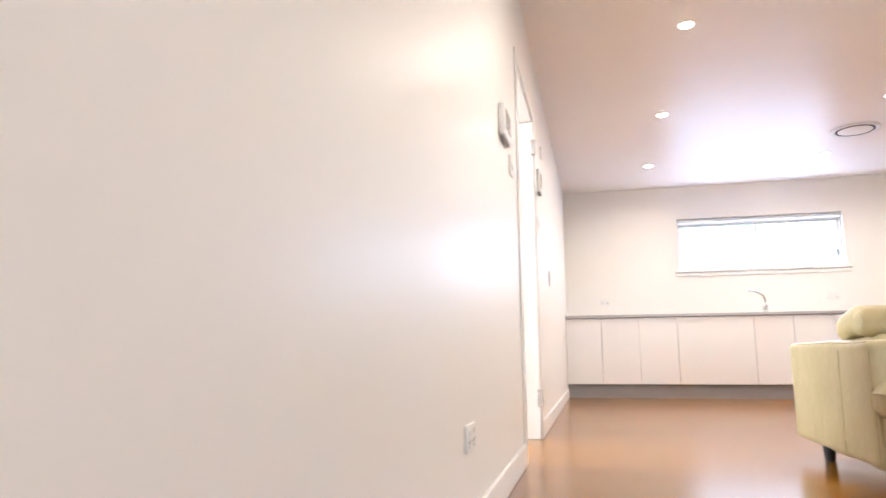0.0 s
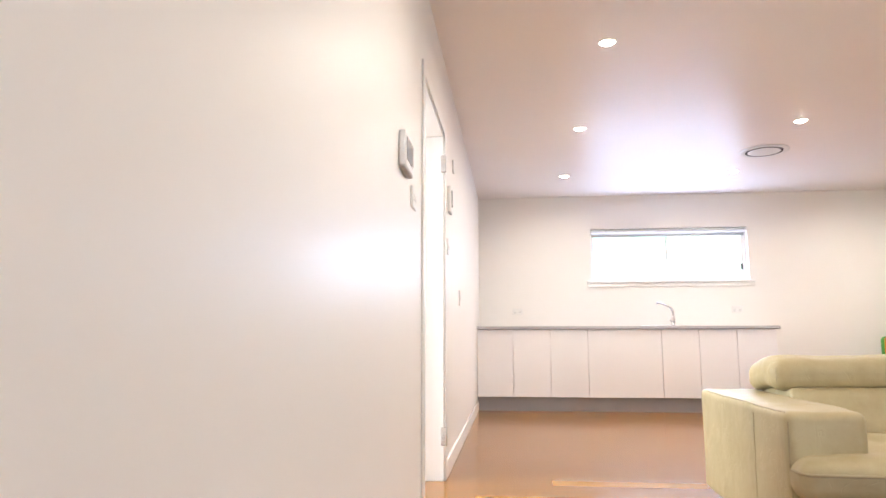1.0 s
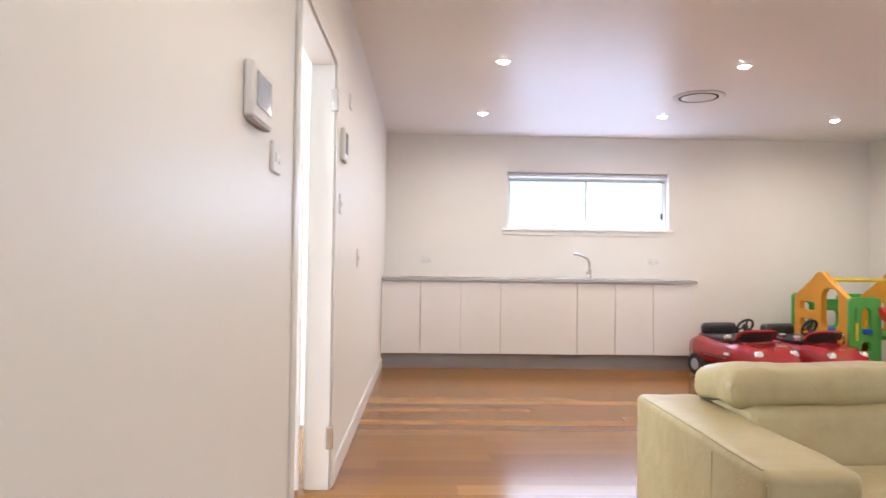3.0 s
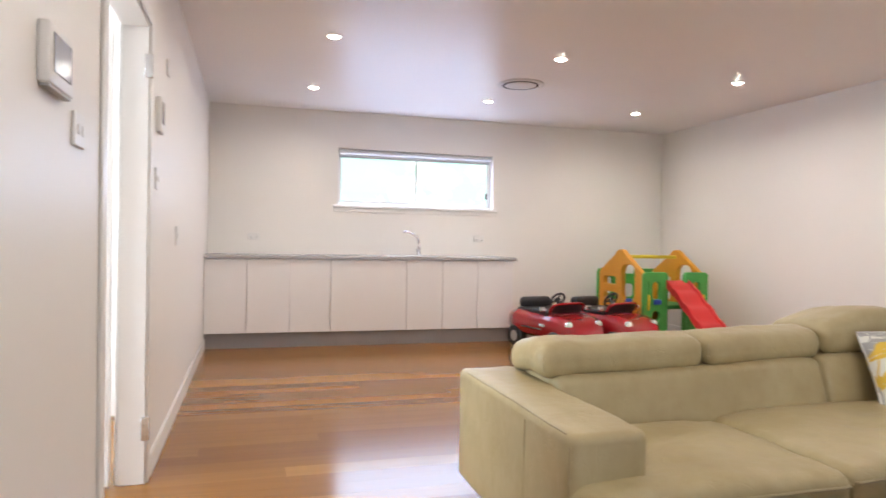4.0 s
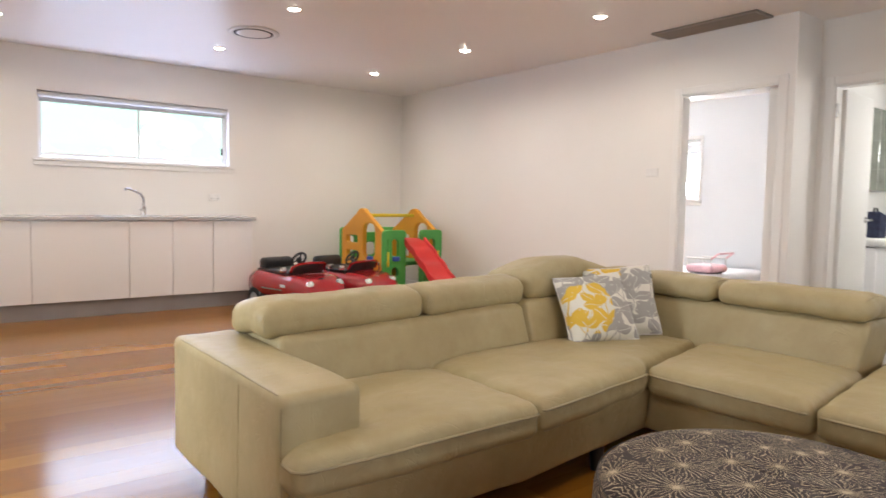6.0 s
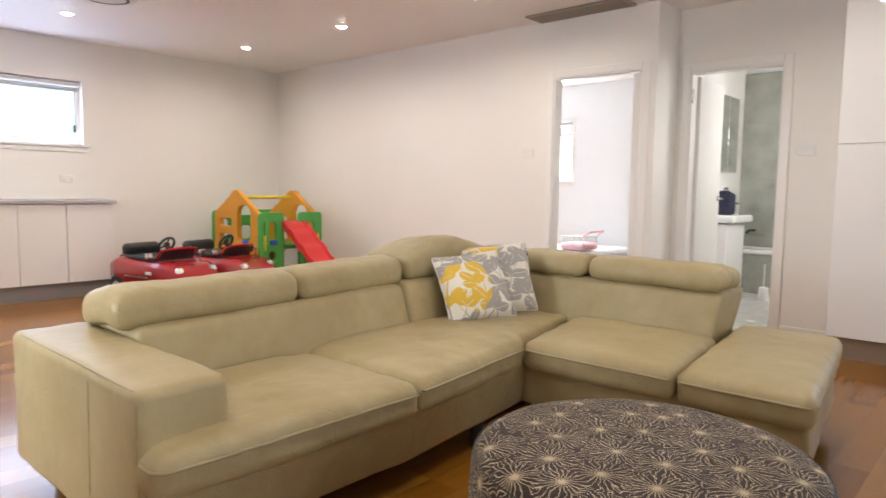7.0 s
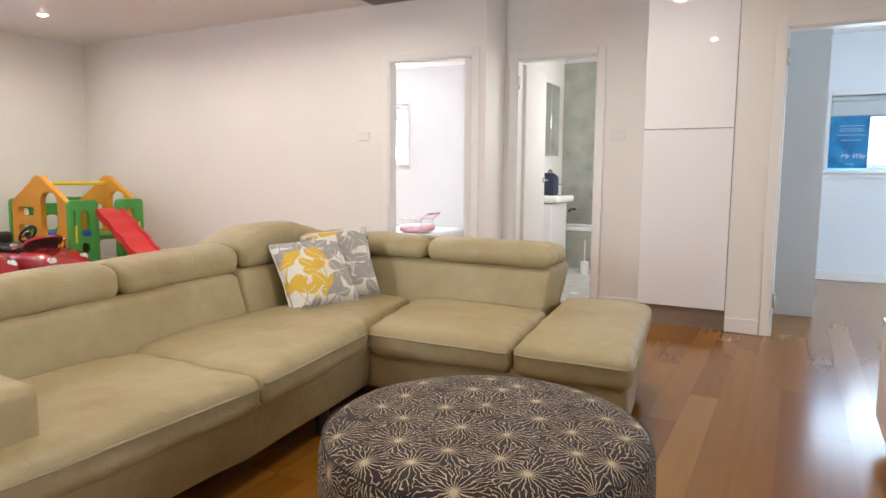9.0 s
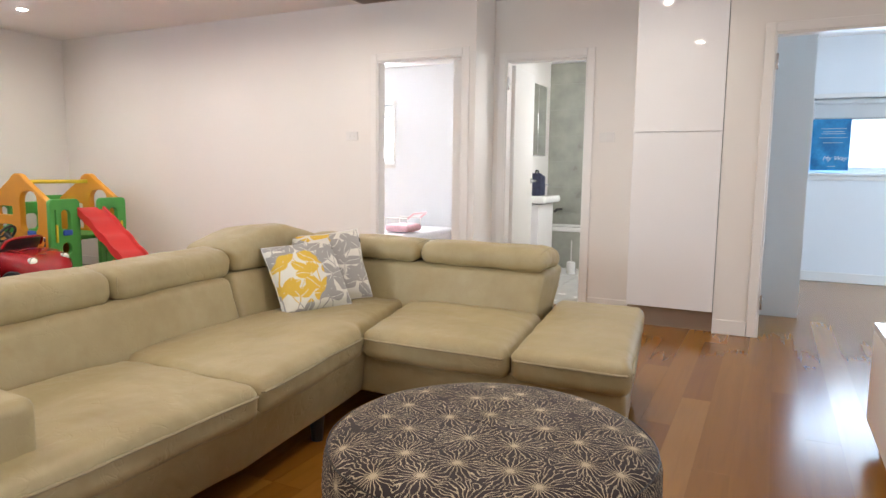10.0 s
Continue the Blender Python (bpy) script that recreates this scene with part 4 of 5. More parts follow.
    seat_b = part("seat", cushion(2.21, 3.66, 4.868, 5.60, 0.275, 0.400, 0.042, 0.030, 0.0065, 44, 5, bend=corner_bend), L, s)
    at = cushion.place
    seam(seat_b, [at(2.212, 5.16 - 0.05 * i, 0.364) for i in range(6)] + [at(2.23 + 0.71 * i / 20, 4.868, 0.364) + Vector((0, -0.0035, 0.001)) for i in range(21)], 0.0052)
    tuft_c = dimples((3.33, 4.68, 0.010))
    def bend_c(p):
        p = tuft_c(p)
        k = (p.y - 4.325) / 0.665
        return Vector((p.x, p.y + (1 - k) * 0.13 * (p.x - 2.96) + k * 0.22 * (p.x - 2.96), p.z))
    seat(2.945, 3.66, 4.325, 4.99, "x", 6, 0.028, bend_c)
    seat(2.95, 4.055, 3.862, 4.32, "x", 7, 0.020, slant, "end_seat")
    # backrests, leaning back, with a fold towards the corner
    lean_y = lambda p: swing(Vector((p.x, p.y + 0.30 * (p.z - 0.36), p.z)))
    lean_x = lambda p: Vector((p.x + 0.30 * (p.z - 0.36), p.y + (0.10 * (0.6 - p.z) if p.y < 4.6 else 0), p.z))
    back = part("backrest", cushion(1.555, 2.835, 5.455, 5.80, 0.26, 0.575, 0.035, 0, 0.008, 20, 8, bend=lean_y), L, s)
    at = cushion.place
    seam(back, [at(2.828, 5.457, 0.55 - 0.03 * i) for i in range(8)], 0.002)
    part("backrest", cushion(2.84, 3.66, 5.455, 5.80, 0.26, 0.585, 0.035, 0, 0.008, 16, 9, bend=lean_y), L, s)
    part("backrest", cushion(3.615, 3.94, 4.42, 5.60, 0.26, 0.60, 0.035, 0, 0.008, 18, 10, bend=lean_x), L, s)
    # headrests: low bolsters, rounder in front, each with an end seam
    roll_y = lambda p: swing(Vector((p.x, p.y, p.z - 0.14 * max(0, 5.66 - p.y) - 0.20 * max(0, p.y - 5.68))))
    roll_x = lambda p: Vector((p.x, p.y, p.z - 0.14 * max(0, 3.76 - p.x) - 0.15 * max(0, p.x - 3.78)))
    for x0, x1, k in ((1.50, 2.246, 11), (2.25, 2.88, 12)):
        h = part("headrest", cushion(x0, x1, 5.545, 5.87, 0.572, 0.700, 0.050, 0.004, 0.007, 18, k, bend=roll_y), L, s)
        at = cushion.place
        seam(h, [at(x1 - 0.006, 5.56 + 0.03 * i, 0.705) for i in range(9)], 0.002)
        seam(h, [at(x0 + 0.006, 5.548, 0.60 + 0.02 * i) for i in range(5)], 0.002)
    part("headrest", cushion(2.885, 3.60, 5.62, 5.97, 0.60, 0.73, 0.045, 0.012, 0.006, 16, 13,
                             bend=lambda p: Vector((p.x, p.y, p.z + (0.058 - 0.26 * max(0, 3.12 - p.x) - 0.26 * max(0, p.x - 3.28) - 0.12 * max(0, p.y - 5.75)) * max(0, min(1, (p.z - 0.62) / 0.08))))), L, s, "raised corner headrest")
    for y0, y1, k in ((5.108, 5.84, 14), (4.415, 5.102, 15)):
        h = part("headrest", cushion(3.655, 3.96, y0, y1, 0.600, 0.714, 0.052, 0.004, 0.007, 16, k, bend=roll_x), L, s)
        at = cushion.place
        seam(h, [at(3.66 + 0.03 * i, y0 + 0.005, 0.712) for i in range(9)], 0.002)
    for x, y in ((1.42, 5.03), (1.42, 5.83), (2.7, 5.03), (3.10, 4.02), (3.93, 4.13), (3.84, 5.75), (2.7, 5.83)):
        part("leg", lathe(bmesh.new(), [(0.001, 0), (0.022, 0), (0.03, 0.09), (0.03, 0.115), (0.001, 0.116)], 16, (x, y, 0)), M_DARK, s, "short dark tapered foot")
    return s


sofa()


def pillow(name, at, material, size, label):
    """A stuffed square cushion standing on its edge; local x across, z up."""
    p = thing(name, at, label, "cushion", "scatter cushions")
    n = 22
    bm = bmesh.new()
    uvl = bm.loops.layers.uv.new("cloth")
    grid = {}
    for side in (-1, 1):
        for i in range(n + 1):
            for j in range(n + 1):
                u, v = i / n * 2 - 1, j / n * 2 - 1
                edge = max(abs(u), abs(v)) > 0.999
                if edge and side == 1:
                    grid[side, i, j] = grid[-1, i, j]
                    continue
                th = 0.085 * ((1 - u * u) * (1 - v * v)) ** 0.42
                pinch = 1 - 0.06 * (1 - abs(v)) * abs(u) ** 3 if abs(u) > abs(v) else 1 - 0.06 * (1 - abs(u)) * abs(v) ** 3
                w = 0.006 * noise.noise(Vector((u * 2.5, v * 2.5, side * 3 + at.translation.x)))
                grid[side, i, j] = bm.verts.new((u * size / 2 * pinch, side * (th + w * (not edge)), (v * pinch + 1) * size / 2))
    for side in (-1, 1):
        for i in range(n):
            for j in range(n):
                q = [(i, j), (i + 1, j), (i + 1, j + 1), (i, j + 1)]
                if side == 1:
                    q.reverse()
                f = bm.faces.new([grid[side, a, b_] for a, b_ in q])
                for lp, (a, b_) in zip(f.loops, q):
                    lp[uvl].uv = (a / n, b_ / n)
    part("cover", bm, material, p, at=at)
    rim = []
    for k in range(4 * n):
        e, r = divmod(k, n)
        i, j = ((r, 0), (n, r), (n - r, n), (0, n - r))[e]
        u, v = i / n * 2 - 1, j / n * 2 - 1
        pinch = 1 - 0.06 * (1 - abs(v)) * abs(u) ** 3 if abs(u) > abs(v) else 1 - 0.06 * (1 - abs(u)) * abs(v) ** 3
        rim.append((u * size / 2 * pinch, 0, (v * pinch + 1) * size / 2))
    part("edge_seam", tube(bmesh.new(), rim, 0.0025, 6, closed=True), M_BED, p, at=at)
    part("tab", one_box(size * 0.46, size * 0.5, -0.004, 0.004, size * 0.80, size * 0.86, 0.001), M_DARK, p, "small dark tab", at=at)
    return p


pillow("scatter_cushion", pose(3.145, 5.35, 0.408, -31, -5, -24), M_PILLOW_A, 0.36, "square cushion with yellow and grey leaf print")
pillow("scatter_cushion", pose(3.36, 5.40, 0.408, -25, -5, -38), M_PILLOW_B, 0.375, "square cushion with mostly grey leaf print")


def ottoman():
    cx, cy, R, top = 2.195, 4.083, 0.428, 0.407
    o = thing("round_ottoman", (cx, cy, 0), "round pouffe in dark cloth with cream starburst print", "ottoman")
    bm = bmesh.new()
    uvl = bm.loops.layers.uv.new("cloth")
    prof = [(0.0, top + 0.012), (0.06, top + 0.012), (0.16, top + 0.011), (0.26, top + 0.009), (0.32, top + 0.006), (R - 0.06, top + 0.001), (R - 0.028, top - 0.009), (R - 0.009, top - 0.026), (R, top - 0.05),
            (R + 0.003, 0.28), (R + 0.002, 0.20), (R, 0.12), (R - 0.012, 0.075), (R - 0.03, 0.066)]
    n = 72
    rings = []
    arc = 0.0
    for i, (r, z) in enumerate(prof):
        if i:
            arc += math.hypot(r - prof[i - 1][0], z - prof[i - 1][1])
        ring = []
        for k in range(n):
            a = k * math.tau / n
            w = 0.004 * noise.noise(Vector((math.cos(a) * 2, math.sin(a) * 2, z * 6)))
            ring.append((bm.verts.new((cx + (r + w * (r > 0.3)) * math.cos(a), cy + (r + w * (r > 0.3)) * math.sin(a), z + (w if r < 0.3 else 0))), a, arc))
        rings.append(ring)
    for i in range(len(prof) - 1):
        for k in range(n):
            q = [rings[i][k], rings[i + 1][k], rings[i + 1][(k + 1) % n], rings[i][(k + 1) % n]]
            f = bm.faces.new([v for v, _, _ in q])
            flat = prof[i + 1][0] < R - 0.001 and prof[i + 1][1] > 0.3
            for c, lp in enumerate(f.loops):
                a = q[c][1] + (math.tau if c > 1 and q[c][1] == 0 else 0)
                lp[uvl].uv = (lp.vert.co.x - cx, lp.vert.co.y - cy) if flat else (a * R + 3.0, lp.vert.co.z + 2.0)
    bmesh.ops.remove_doubles(bm, verts=[v for v, _, _ in rings[0]], dist=1e-6)
    part("cover", bm, M_STAR, o)
    part("top_seam", tube(bmesh.new(), [(cx + (R - 0.007) * math.cos(k * math.tau / 60), cy + (R - 0.007) * math.sin(k * math.tau / 60), top - 0.024) for k in range(60)], 0.0018, 8, closed=True), M_DARK, o, "dark top seam")
    for k in range(4):
        a = math.tau * (k + 0.5) / 4
        part("foot", lathe(bmesh.new(), [(0.001, 0), (0.022, 0), (0.026, 0.067), (0.001, 0.068)], 14, (cx + 0.34 * math.cos(a), cy + 0.34 * math.sin(a), 0)), M_DARK, o)


ottoman()


def low_unit():
    x0, x1, y0, y1, h = 2.15, 3.76, 2.60, 3.065, 0.49
    u = thing("low_media_unit", (x1, (y0 + y1) / 2, 0), "low white gloss media unit beside the ottoman", "cabinet")
    part("top", one_box(x0, x1, y0, y1, h - 0.028, h, 0.003), M_GLOSS, u)
    part("body", one_box(x0 + 0.01, x1 - 0.004, y0 + 0.01, y1 - 0.022, 0.07, h - 0.029), M_CABINET, u)
    for i in range(2):
        w = (x1 - x0 - 0.01) / 2
        part("drawer_front", one_box(x0 + 0.01 + i * w + 0.002, x0 + 0.01 + (i + 1) * w - 0.002, y1 - 0.021, y1 - 0.002, 0.09, h - 0.032, 0.002), M_CABINET, u)
    part("plinth", one_box(x0 + 0.04, x1 - 0.04, y0 + 0.04, y1 - 0.05, 0, 0.069), M_KICKBROWN, u, "brown recessed plinth")


low_unit()


# ---------------------------------------------------------------- toys
def toy_car(at, label):
    """A child's ride-on sports car: local y is ahead, 1.05 m long."""
    c = thing("ride_on_car", at, label, "toy car", "ride-on cars")
    # cross-sections along the length: y, half width, top, bottom
    secs = [(-0.53, 0.10, 0.24, 0.17), (-0.51, 0.19, 0.31, 0.16), (-0.44, 0.255, 0.37, 0.13), (-0.30, 0.285, 0.395, 0.12), (-0.10, 0.285, 0.385, 0.12),
            (0.08, 0.28, 0.38, 0.12), (0.20, 0.28, 0.375, 0.12), (0.34, 0.275, 0.345, 0.13), (0.45, 0.24, 0.295, 0.14), (0.51, 0.17, 0.235, 0.16), (0.53, 0.09, 0.20, 0.17)]
    bm = bmesh.new()
    n = 24
    rings = []
    for y, w, top, bot in secs:
        ring = []
        for k in range(n):
            a = math.tau * k / n
            cs, sn = math.cos(a), math.sin(a)
            sx = math.copysign(abs(cs) ** 0.6, cs)
            sz = math.copysign(abs(sn) ** 0.6, sn)
            mid = (top + bot) / 2
            fender = 0.022 * max(0, math.cos((abs(y) - 0.31) * 9)) * (0.35 < abs(cs) < 0.97) if abs(y) < 0.48 else 0
            ring.append(bm.verts.new((sx * w, y, mid + sz * (top - bot) / 2 + (fender if sn > 0 else 0))))
        rings.append(ring)
    for a, b_ in zip(rings, rings[1:]):
        for k in range(n):
            bm.faces.new((a[k], a[(k + 1) % n], b_[(k + 1) % n], b_[k]))
    bm.faces.new(rings[0])
    bm.faces.new(list(reversed(rings[-1])))
    bmesh.ops.recalc_face_normals(bm, faces=bm.faces)
    part("body", bm, M_RED, c, at=at)
    part("cockpit", cushion(-0.215, 0.215, -0.36, 0.15, 0.36, 0.408, 0.02, 0, 0, 6), M_DARK, c, "black cockpit tub", at=at)
    part("seat_back", cushion(-0.18, 0.18, -0.39, -0.28, 0.38, 0.505, 0.045, 0, 0.003, 6), M_DARK, c, "black moulded seat back", at=at)
    ws = at @ pose(0, 0.19, 0.385, -28, 0, 0)
    shield = part("windscreen", cushion(-0.19, 0.19, -0.006, 0.006, 0.0, 0.10, 0.005, 0, 0, 6,
                                        bend=lambda p: Vector((p.x * (1 - 0.9 * p.z), p.y - 0.7 * p.x * p.x, p.z - 0.5 * p.x * p.x * (p.z > 0.05)))), M_DARK, c, "dark low windscreen", at=ws)
    part("frame", tube(bmesh.new(), [(0.205 * math.cos(a), -0.7 * (0.205 * math.cos(a)) ** 2, 0.11 * math.sin(a) ** 0.5) for a in [radians(d) for d in range(0, 181, 12)]], 0.012, 8), M_RED, shield, "red screen frame", at=ws)
    wheel_at = at @ pose(0.0, 0.03, 0.50, 58, 0, 0)
    bm = tube(bmesh.new(), [(0.078 * math.cos(k * math.tau / 24), 0.078 * math.sin(k * math.tau / 24), 0) for k in range(24)], 0.0115, 8, closed=True)
    sw = part("steering_wheel", bm, M_DARK, c, "black steering wheel", at=wheel_at)
    bm = lathe(bmesh.new(), [(0.001, -0.012), (0.028, -0.012), (0.028, 0.01), (0.001, 0.014)], 16)
    for k in range(3):
        a = math.tau * k / 3 + math.pi / 2
        tube(bm, [(0.02 * math.cos(a), 0.02 * math.sin(a), 0), (0.075 * math.cos(a), 0.075 * math.sin(a), 0)], 0.008, 6)
    part("spokes", bm, M_DARK, sw, at=wheel_at)
    part("column", tube(bmesh.new(), [(0, 0.03, 0.49), (0, 0.11, 0.40)], 0.022, 10), M_DARK, c, "black steering column", at=at)
    for s in (-1, 1):
        h = part("headlight", lathe(bmesh.new(), [(0.001, -0.03), (0.040, -0.03), (0.042, 0.0), (0.036, 0.012), (0.020, 0.022), (0.001, 0.025)], 20, (s * 0.18, 0.43, 0.285), "y"), M_LAMPGLASS, c, "clear round headlight", at=at)
        part("bezel", tube(bmesh.new(), [(s * 0.18 + 0.043 * math.cos(k * math.tau / 20), 0.43, 0.285 + 0.043 * math.sin(k * math.tau / 20)) for k in range(20)], 0.006, 6, closed=True), M_CHROME, h, at=at)
        part("mirror", cushion(s * 0.29 - 0.035, s * 0.29 + 0.035, 0.15, 0.18, 0.40, 0.45, 0.014, 0, 0, 4), M_CHROME, c, "bright side mirror", at=at)
        part("mirror_stalk", tube(bmesh.new(), [(s * 0.25, 0.17, 0.36), (s * 0.28, 0.165, 0.41)], 0.008, 6), M_DARK, c, at=at)
        part("indicator", cushion(s * 0.292 - 0.006, s * 0.292 + 0.006, 0.12, 0.19, 0.26, 0.285, 0.004, 0, 0, 4), M_LAMPGLASS, c, "pale side lamp", at=at)
    part("bumper", tube(bmesh.new(), [(-0.22, 0.45, 0.17), (-0.12, 0.535, 0.17), (0, 0.55, 0.17), (0.12, 0.535, 0.17), (0.22, 0.45, 0.17)], 0.014, 8), M_CHROME, c, "chrome bumper", at=at)
    part("badge", lathe(bmesh.new(), [(0.001, 0), (0.03, 0), (0.03, 0.004), (0.001, 0.005)], 16, (0, 0.36, 0.338)), M_CHROME, c, "pale round bonnet badge", at=at)
    for sx in (-0.286, 0.286):
        part("side_stripe", one_box(sx - 0.004, sx + 0.004, -0.18, 0.14, 0.225, 0.238), M_CHROME, c, "bright side strip", at=at)
    for sx in (-0.24, 0.24):
        for sy in (-0.31, 0.31):
            w = part("wheel", lathe(bmesh.new(), [(0.055, -0.045), (0.10, -0.045), (0.115, -0.03), (0.115, 0.03), (0.10, 0.045), (0.055, 0.045)], 24, (sx, sy, 0.115), "x"), M_DARK, c, "black moulded tyre", at=at)
            part("hub", lathe(bmesh.new(), [(0.001, -0.047), (0.056, -0.047), (0.056, 0.047), (0.001, 0.047)], 20, (sx, sy, 0.115), "x"), M_GREYPLASTIC, w, "grey wheel hub", at=at)
    return c


toy_car(pose(3.42, 9.36, 0, 0, 0, 193), "red ride-on toy sports car with black seat")
toy_car(pose(4.0, 9.33, 0, 0, 0, 197), "red ride-on toy car parked beside another")


def panel(name, outline, holes, thick, material, parent, at, label="", depth=0.0):
    """A moulded board from an outline and holes in local x and z, given thickness along y and rounded rims."""
    cu = bpy.data.curves.new(name, "CURVE")
    cu.dimensions = "2D"
    cu.fill_mode = "BOTH"
    cu.extrude = thick / 2 - 0.008
    cu.bevel_depth = 0.008
    cu.bevel_resolution = 2
    for pts in (outline, *holes):
        sp = cu.splines.new("POLY")
        sp.points.add(len(pts) - 1)
        for p, (x, z) in zip(sp.points, pts):
            p.co = (x, z, 0, 1)
        sp.use_cyclic_u = True
    tmp = new(name, cu)
    me = bpy.data.meshes.new_from_object(tmp.evaluated_get(bpy.context.evaluated_depsgraph_get()))
    bpy.data.objects.remove(tmp)
    bpy.data.curves.remove(cu)
    me.transform(Matrix.Rotation(math.pi / 2, 4, "X"))
    me.materials.clear()
    me.materials.append(material)
    smooth(me, 35)
    ob = new(name, me)
    ob.parent = parent
    ob.matrix_parent_inverse = parent.matrix_world.inverted()
    ob.matrix_world = at
    if label:
        ob["label"] = label
    return ob


def rounded(x0, x1, z0, z1, r, n=5):
    pts = []
    for cx, cz, a0 in ((x1 - r, z1 - r, 0), (x0 + r, z1 - r, 90), (x0 + r, z0 + r, 180), (x1 - r, z0 + r, 270)):
        pts += [(cx + r * math.cos(radians(a0 + 90 * i / n)), cz + r * math.sin(radians(a0 + 90 * i / n))) for i in range(n + 1)]
    return pts


def play_gym():
    x0, x1, y0, y1 = 4.33, 5.02, 9.20, 10.05
    g = thing("play_gym", ((x0 + x1) / 2, (y0 + y1) / 2, 0), "orange and green plastic children's climbing gym with red slide", "play gym")
    D = y1 - y0
    gable = [(0.0, 0.0), (0.16, 0.0)] + [(0.16 + 0.265 - 0.265 * math.cos(radians(a)), 0.20 + 0.20 * math.sin(radians(a))) for a in range(0, 181, 18)] + [(D - 0.16, 0.0), (D, 0.0), (D, 0.76)] \
        + [(D / 2 + 0.12 * math.cos(radians(a)), 0.885 + 0.12 * math.sin(radians(a))) for a in range(35, 146, 15)] + [(0.0, 0.76)]
    arch = rounded(0.13, 0.40, 0.46, 0.86, 0.10, 6)
    slots = [rounded(0.50, 0.76, 0.62, 0.72, 0.03), rounded(0.50, 0.76, 0.45, 0.55, 0.03)]
    for x, lab in ((x0, "orange gable side panel with cut-outs"), (x1, "orange gable side panel with cut-outs")):
        panel("side_panel", gable, [arch, *slots], 0.055, M_ORANGE, g, pose(x, y0, 0, 0, 0, 90), lab)
    # green front and back boards
    W = 0.27
    for ya in (y0 - 0.03, y1 + 0.03):
        for xa in (x0 - 0.03, x1 - W + 0.03):
            panel("end_panel", rounded(0, W, 0.0, 0.78, 0.035), [rounded(0.09, 0.19, 0.49, 0.70, 0.05, 6), rounded(0.09, 0.19, 0.28, 0.40, 0.05, 6), rounded(0.09, 0.19, 0.05, 0.20, 0.05, 6), rounded(0.03, 0.055, 0.45, 0.70, 0.012), rounded(0.03, 0.055, 0.05, 0.30, 0.012)],
                  0.05, M_GREEN, g, pose(xa, ya, 0), "green end panel with oval holes")
    panel("back_panel", rounded(0, 0.25, 0.05, 0.72, 0.03), [rounded(0.05, 0.20, 0.45, 0.62, 0.05, 6)], 0.045, M_GREEN, g, pose(x0 + 0.24, y1 + 0.03, 0), "green back panel")
    for xa in (x0 + 0.005, x1 - 0.03):
        part("clip", one_box(xa, xa + 0.022, y0 - 0.07, y0 - 0.054, 0.40, 0.56, 0.005), M_YELLOW, g, "yellow locking clip")
    part("bar", tube(bmesh.new(), [(x0, y0 + D / 2, 0.935), (x1, y0 + D / 2, 0.935)], 0.019, 14), M_YELLOW, g, "yellow monkey bar")
    part("platform", one_box(x0 + 0.03, x1 - 0.03, y0 + 0.03, y1 - 0.03, 0.40, 0.44, 0.01), M_GREEN, g, "green platform")
    part("grip", one_box(x0 - 0.05, x0 - 0.028, y0 + 0.16, y0 + 0.27, 0.45, 0.50, 0.008), M_BLUE, g, "blue grip")
    part("grip", one_box(x0 + 0.07, x0 + 0.16, y0 - 0.075, y0 - 0.056, 0.46, 0.51, 0.008), M_BLUE, g, "blue grip")
    # slide: ribbed chute with raised rims
    sx0, sx1 = x0 + 0.22, x1 - 0.19
    run = [(y0 + 0.02, 0.70), (y0 - 0.03, 0.695), (y0 - 0.10, 0.65)]
    n = 26
    for i in range(1, n + 1):
        t = i / n
        run.append((y0 - 0.10 - 0.80 * t, 0.65 - 0.60 * t + 0.014 * (1 if (i // 3) % 2 else 0)))
    bm = bmesh.new()
    prof = [(sx0, 0.03), (sx0 + 0.02, 0.03), (sx0 + 0.03, 0.0), (sx1 - 0.03, 0.0), (sx1 - 0.02, 0.03), (sx1, 0.03), (sx1, -0.05), (sx0, -0.05)]
    rings = [[bm.verts.new((x, y, max(0.002, z + h))) for x, h in prof] for y, z in run]
    for a, b_ in zip(rings, rings[1:]):
        for k in range(len(prof)):
            bm.faces.new((a[k], b_[k], b_[(k + 1) % len(prof)], a[(k + 1) % len(prof)]))
    bm.faces.new(list(reversed(rings[0])))
    bm.faces.new(rings[-1])
    bmesh.ops.recalc_face_normals(bm, faces=bm.faces)
    part("slide", bm, M_REDSLIDE, g, "red ribbed plastic slide")


play_gym()


# ---------------------------------------------------------------- bathroom
def mirror_cabinet():
    m = thing("mirror_cabinet", (7.55, 5.80, 1.65), "shallow mirror-fronted bathroom wall cabinet", "mirror cabinet")
    part("body", one_box(7.30, 7.85, 5.79, 5.898, 1.26, 2.02), M_CABINET, m)
    for a, b_ in ((7.302, 7.574), (7.576, 7.848)):
        part("mirror_door", one_box(a, b_, 5.772, 5.788, 1.262, 2.018, 0.002), M_MIRROR, m)


def vanity():
    v = thing("vanity", (7.6, 5.7, 0), "white bathroom vanity with ceramic basin top", "vanity")
    part("body", one_box(7.34, 7.86, 5.665, 5.898, 0.0, 0.74, 0.004), M_CABINET, v)
    bm = cushion(7.31, 7.88, 5.585, 5.897, 0.75, 0.83, 0.03, 0, 0, 8)
    part("basin", bm, M_CERAMIC, v, "white ceramic basin")
    t = part("tap", tube(bmesh.new(), [(7.8, 5.82, 0.83), (7.8, 5.82, 0.93), (7.8, 5.78, 0.95), (7.8, 5.70, 0.94)], 0.012, 10), M_CHROME, v, "chrome basin tap")


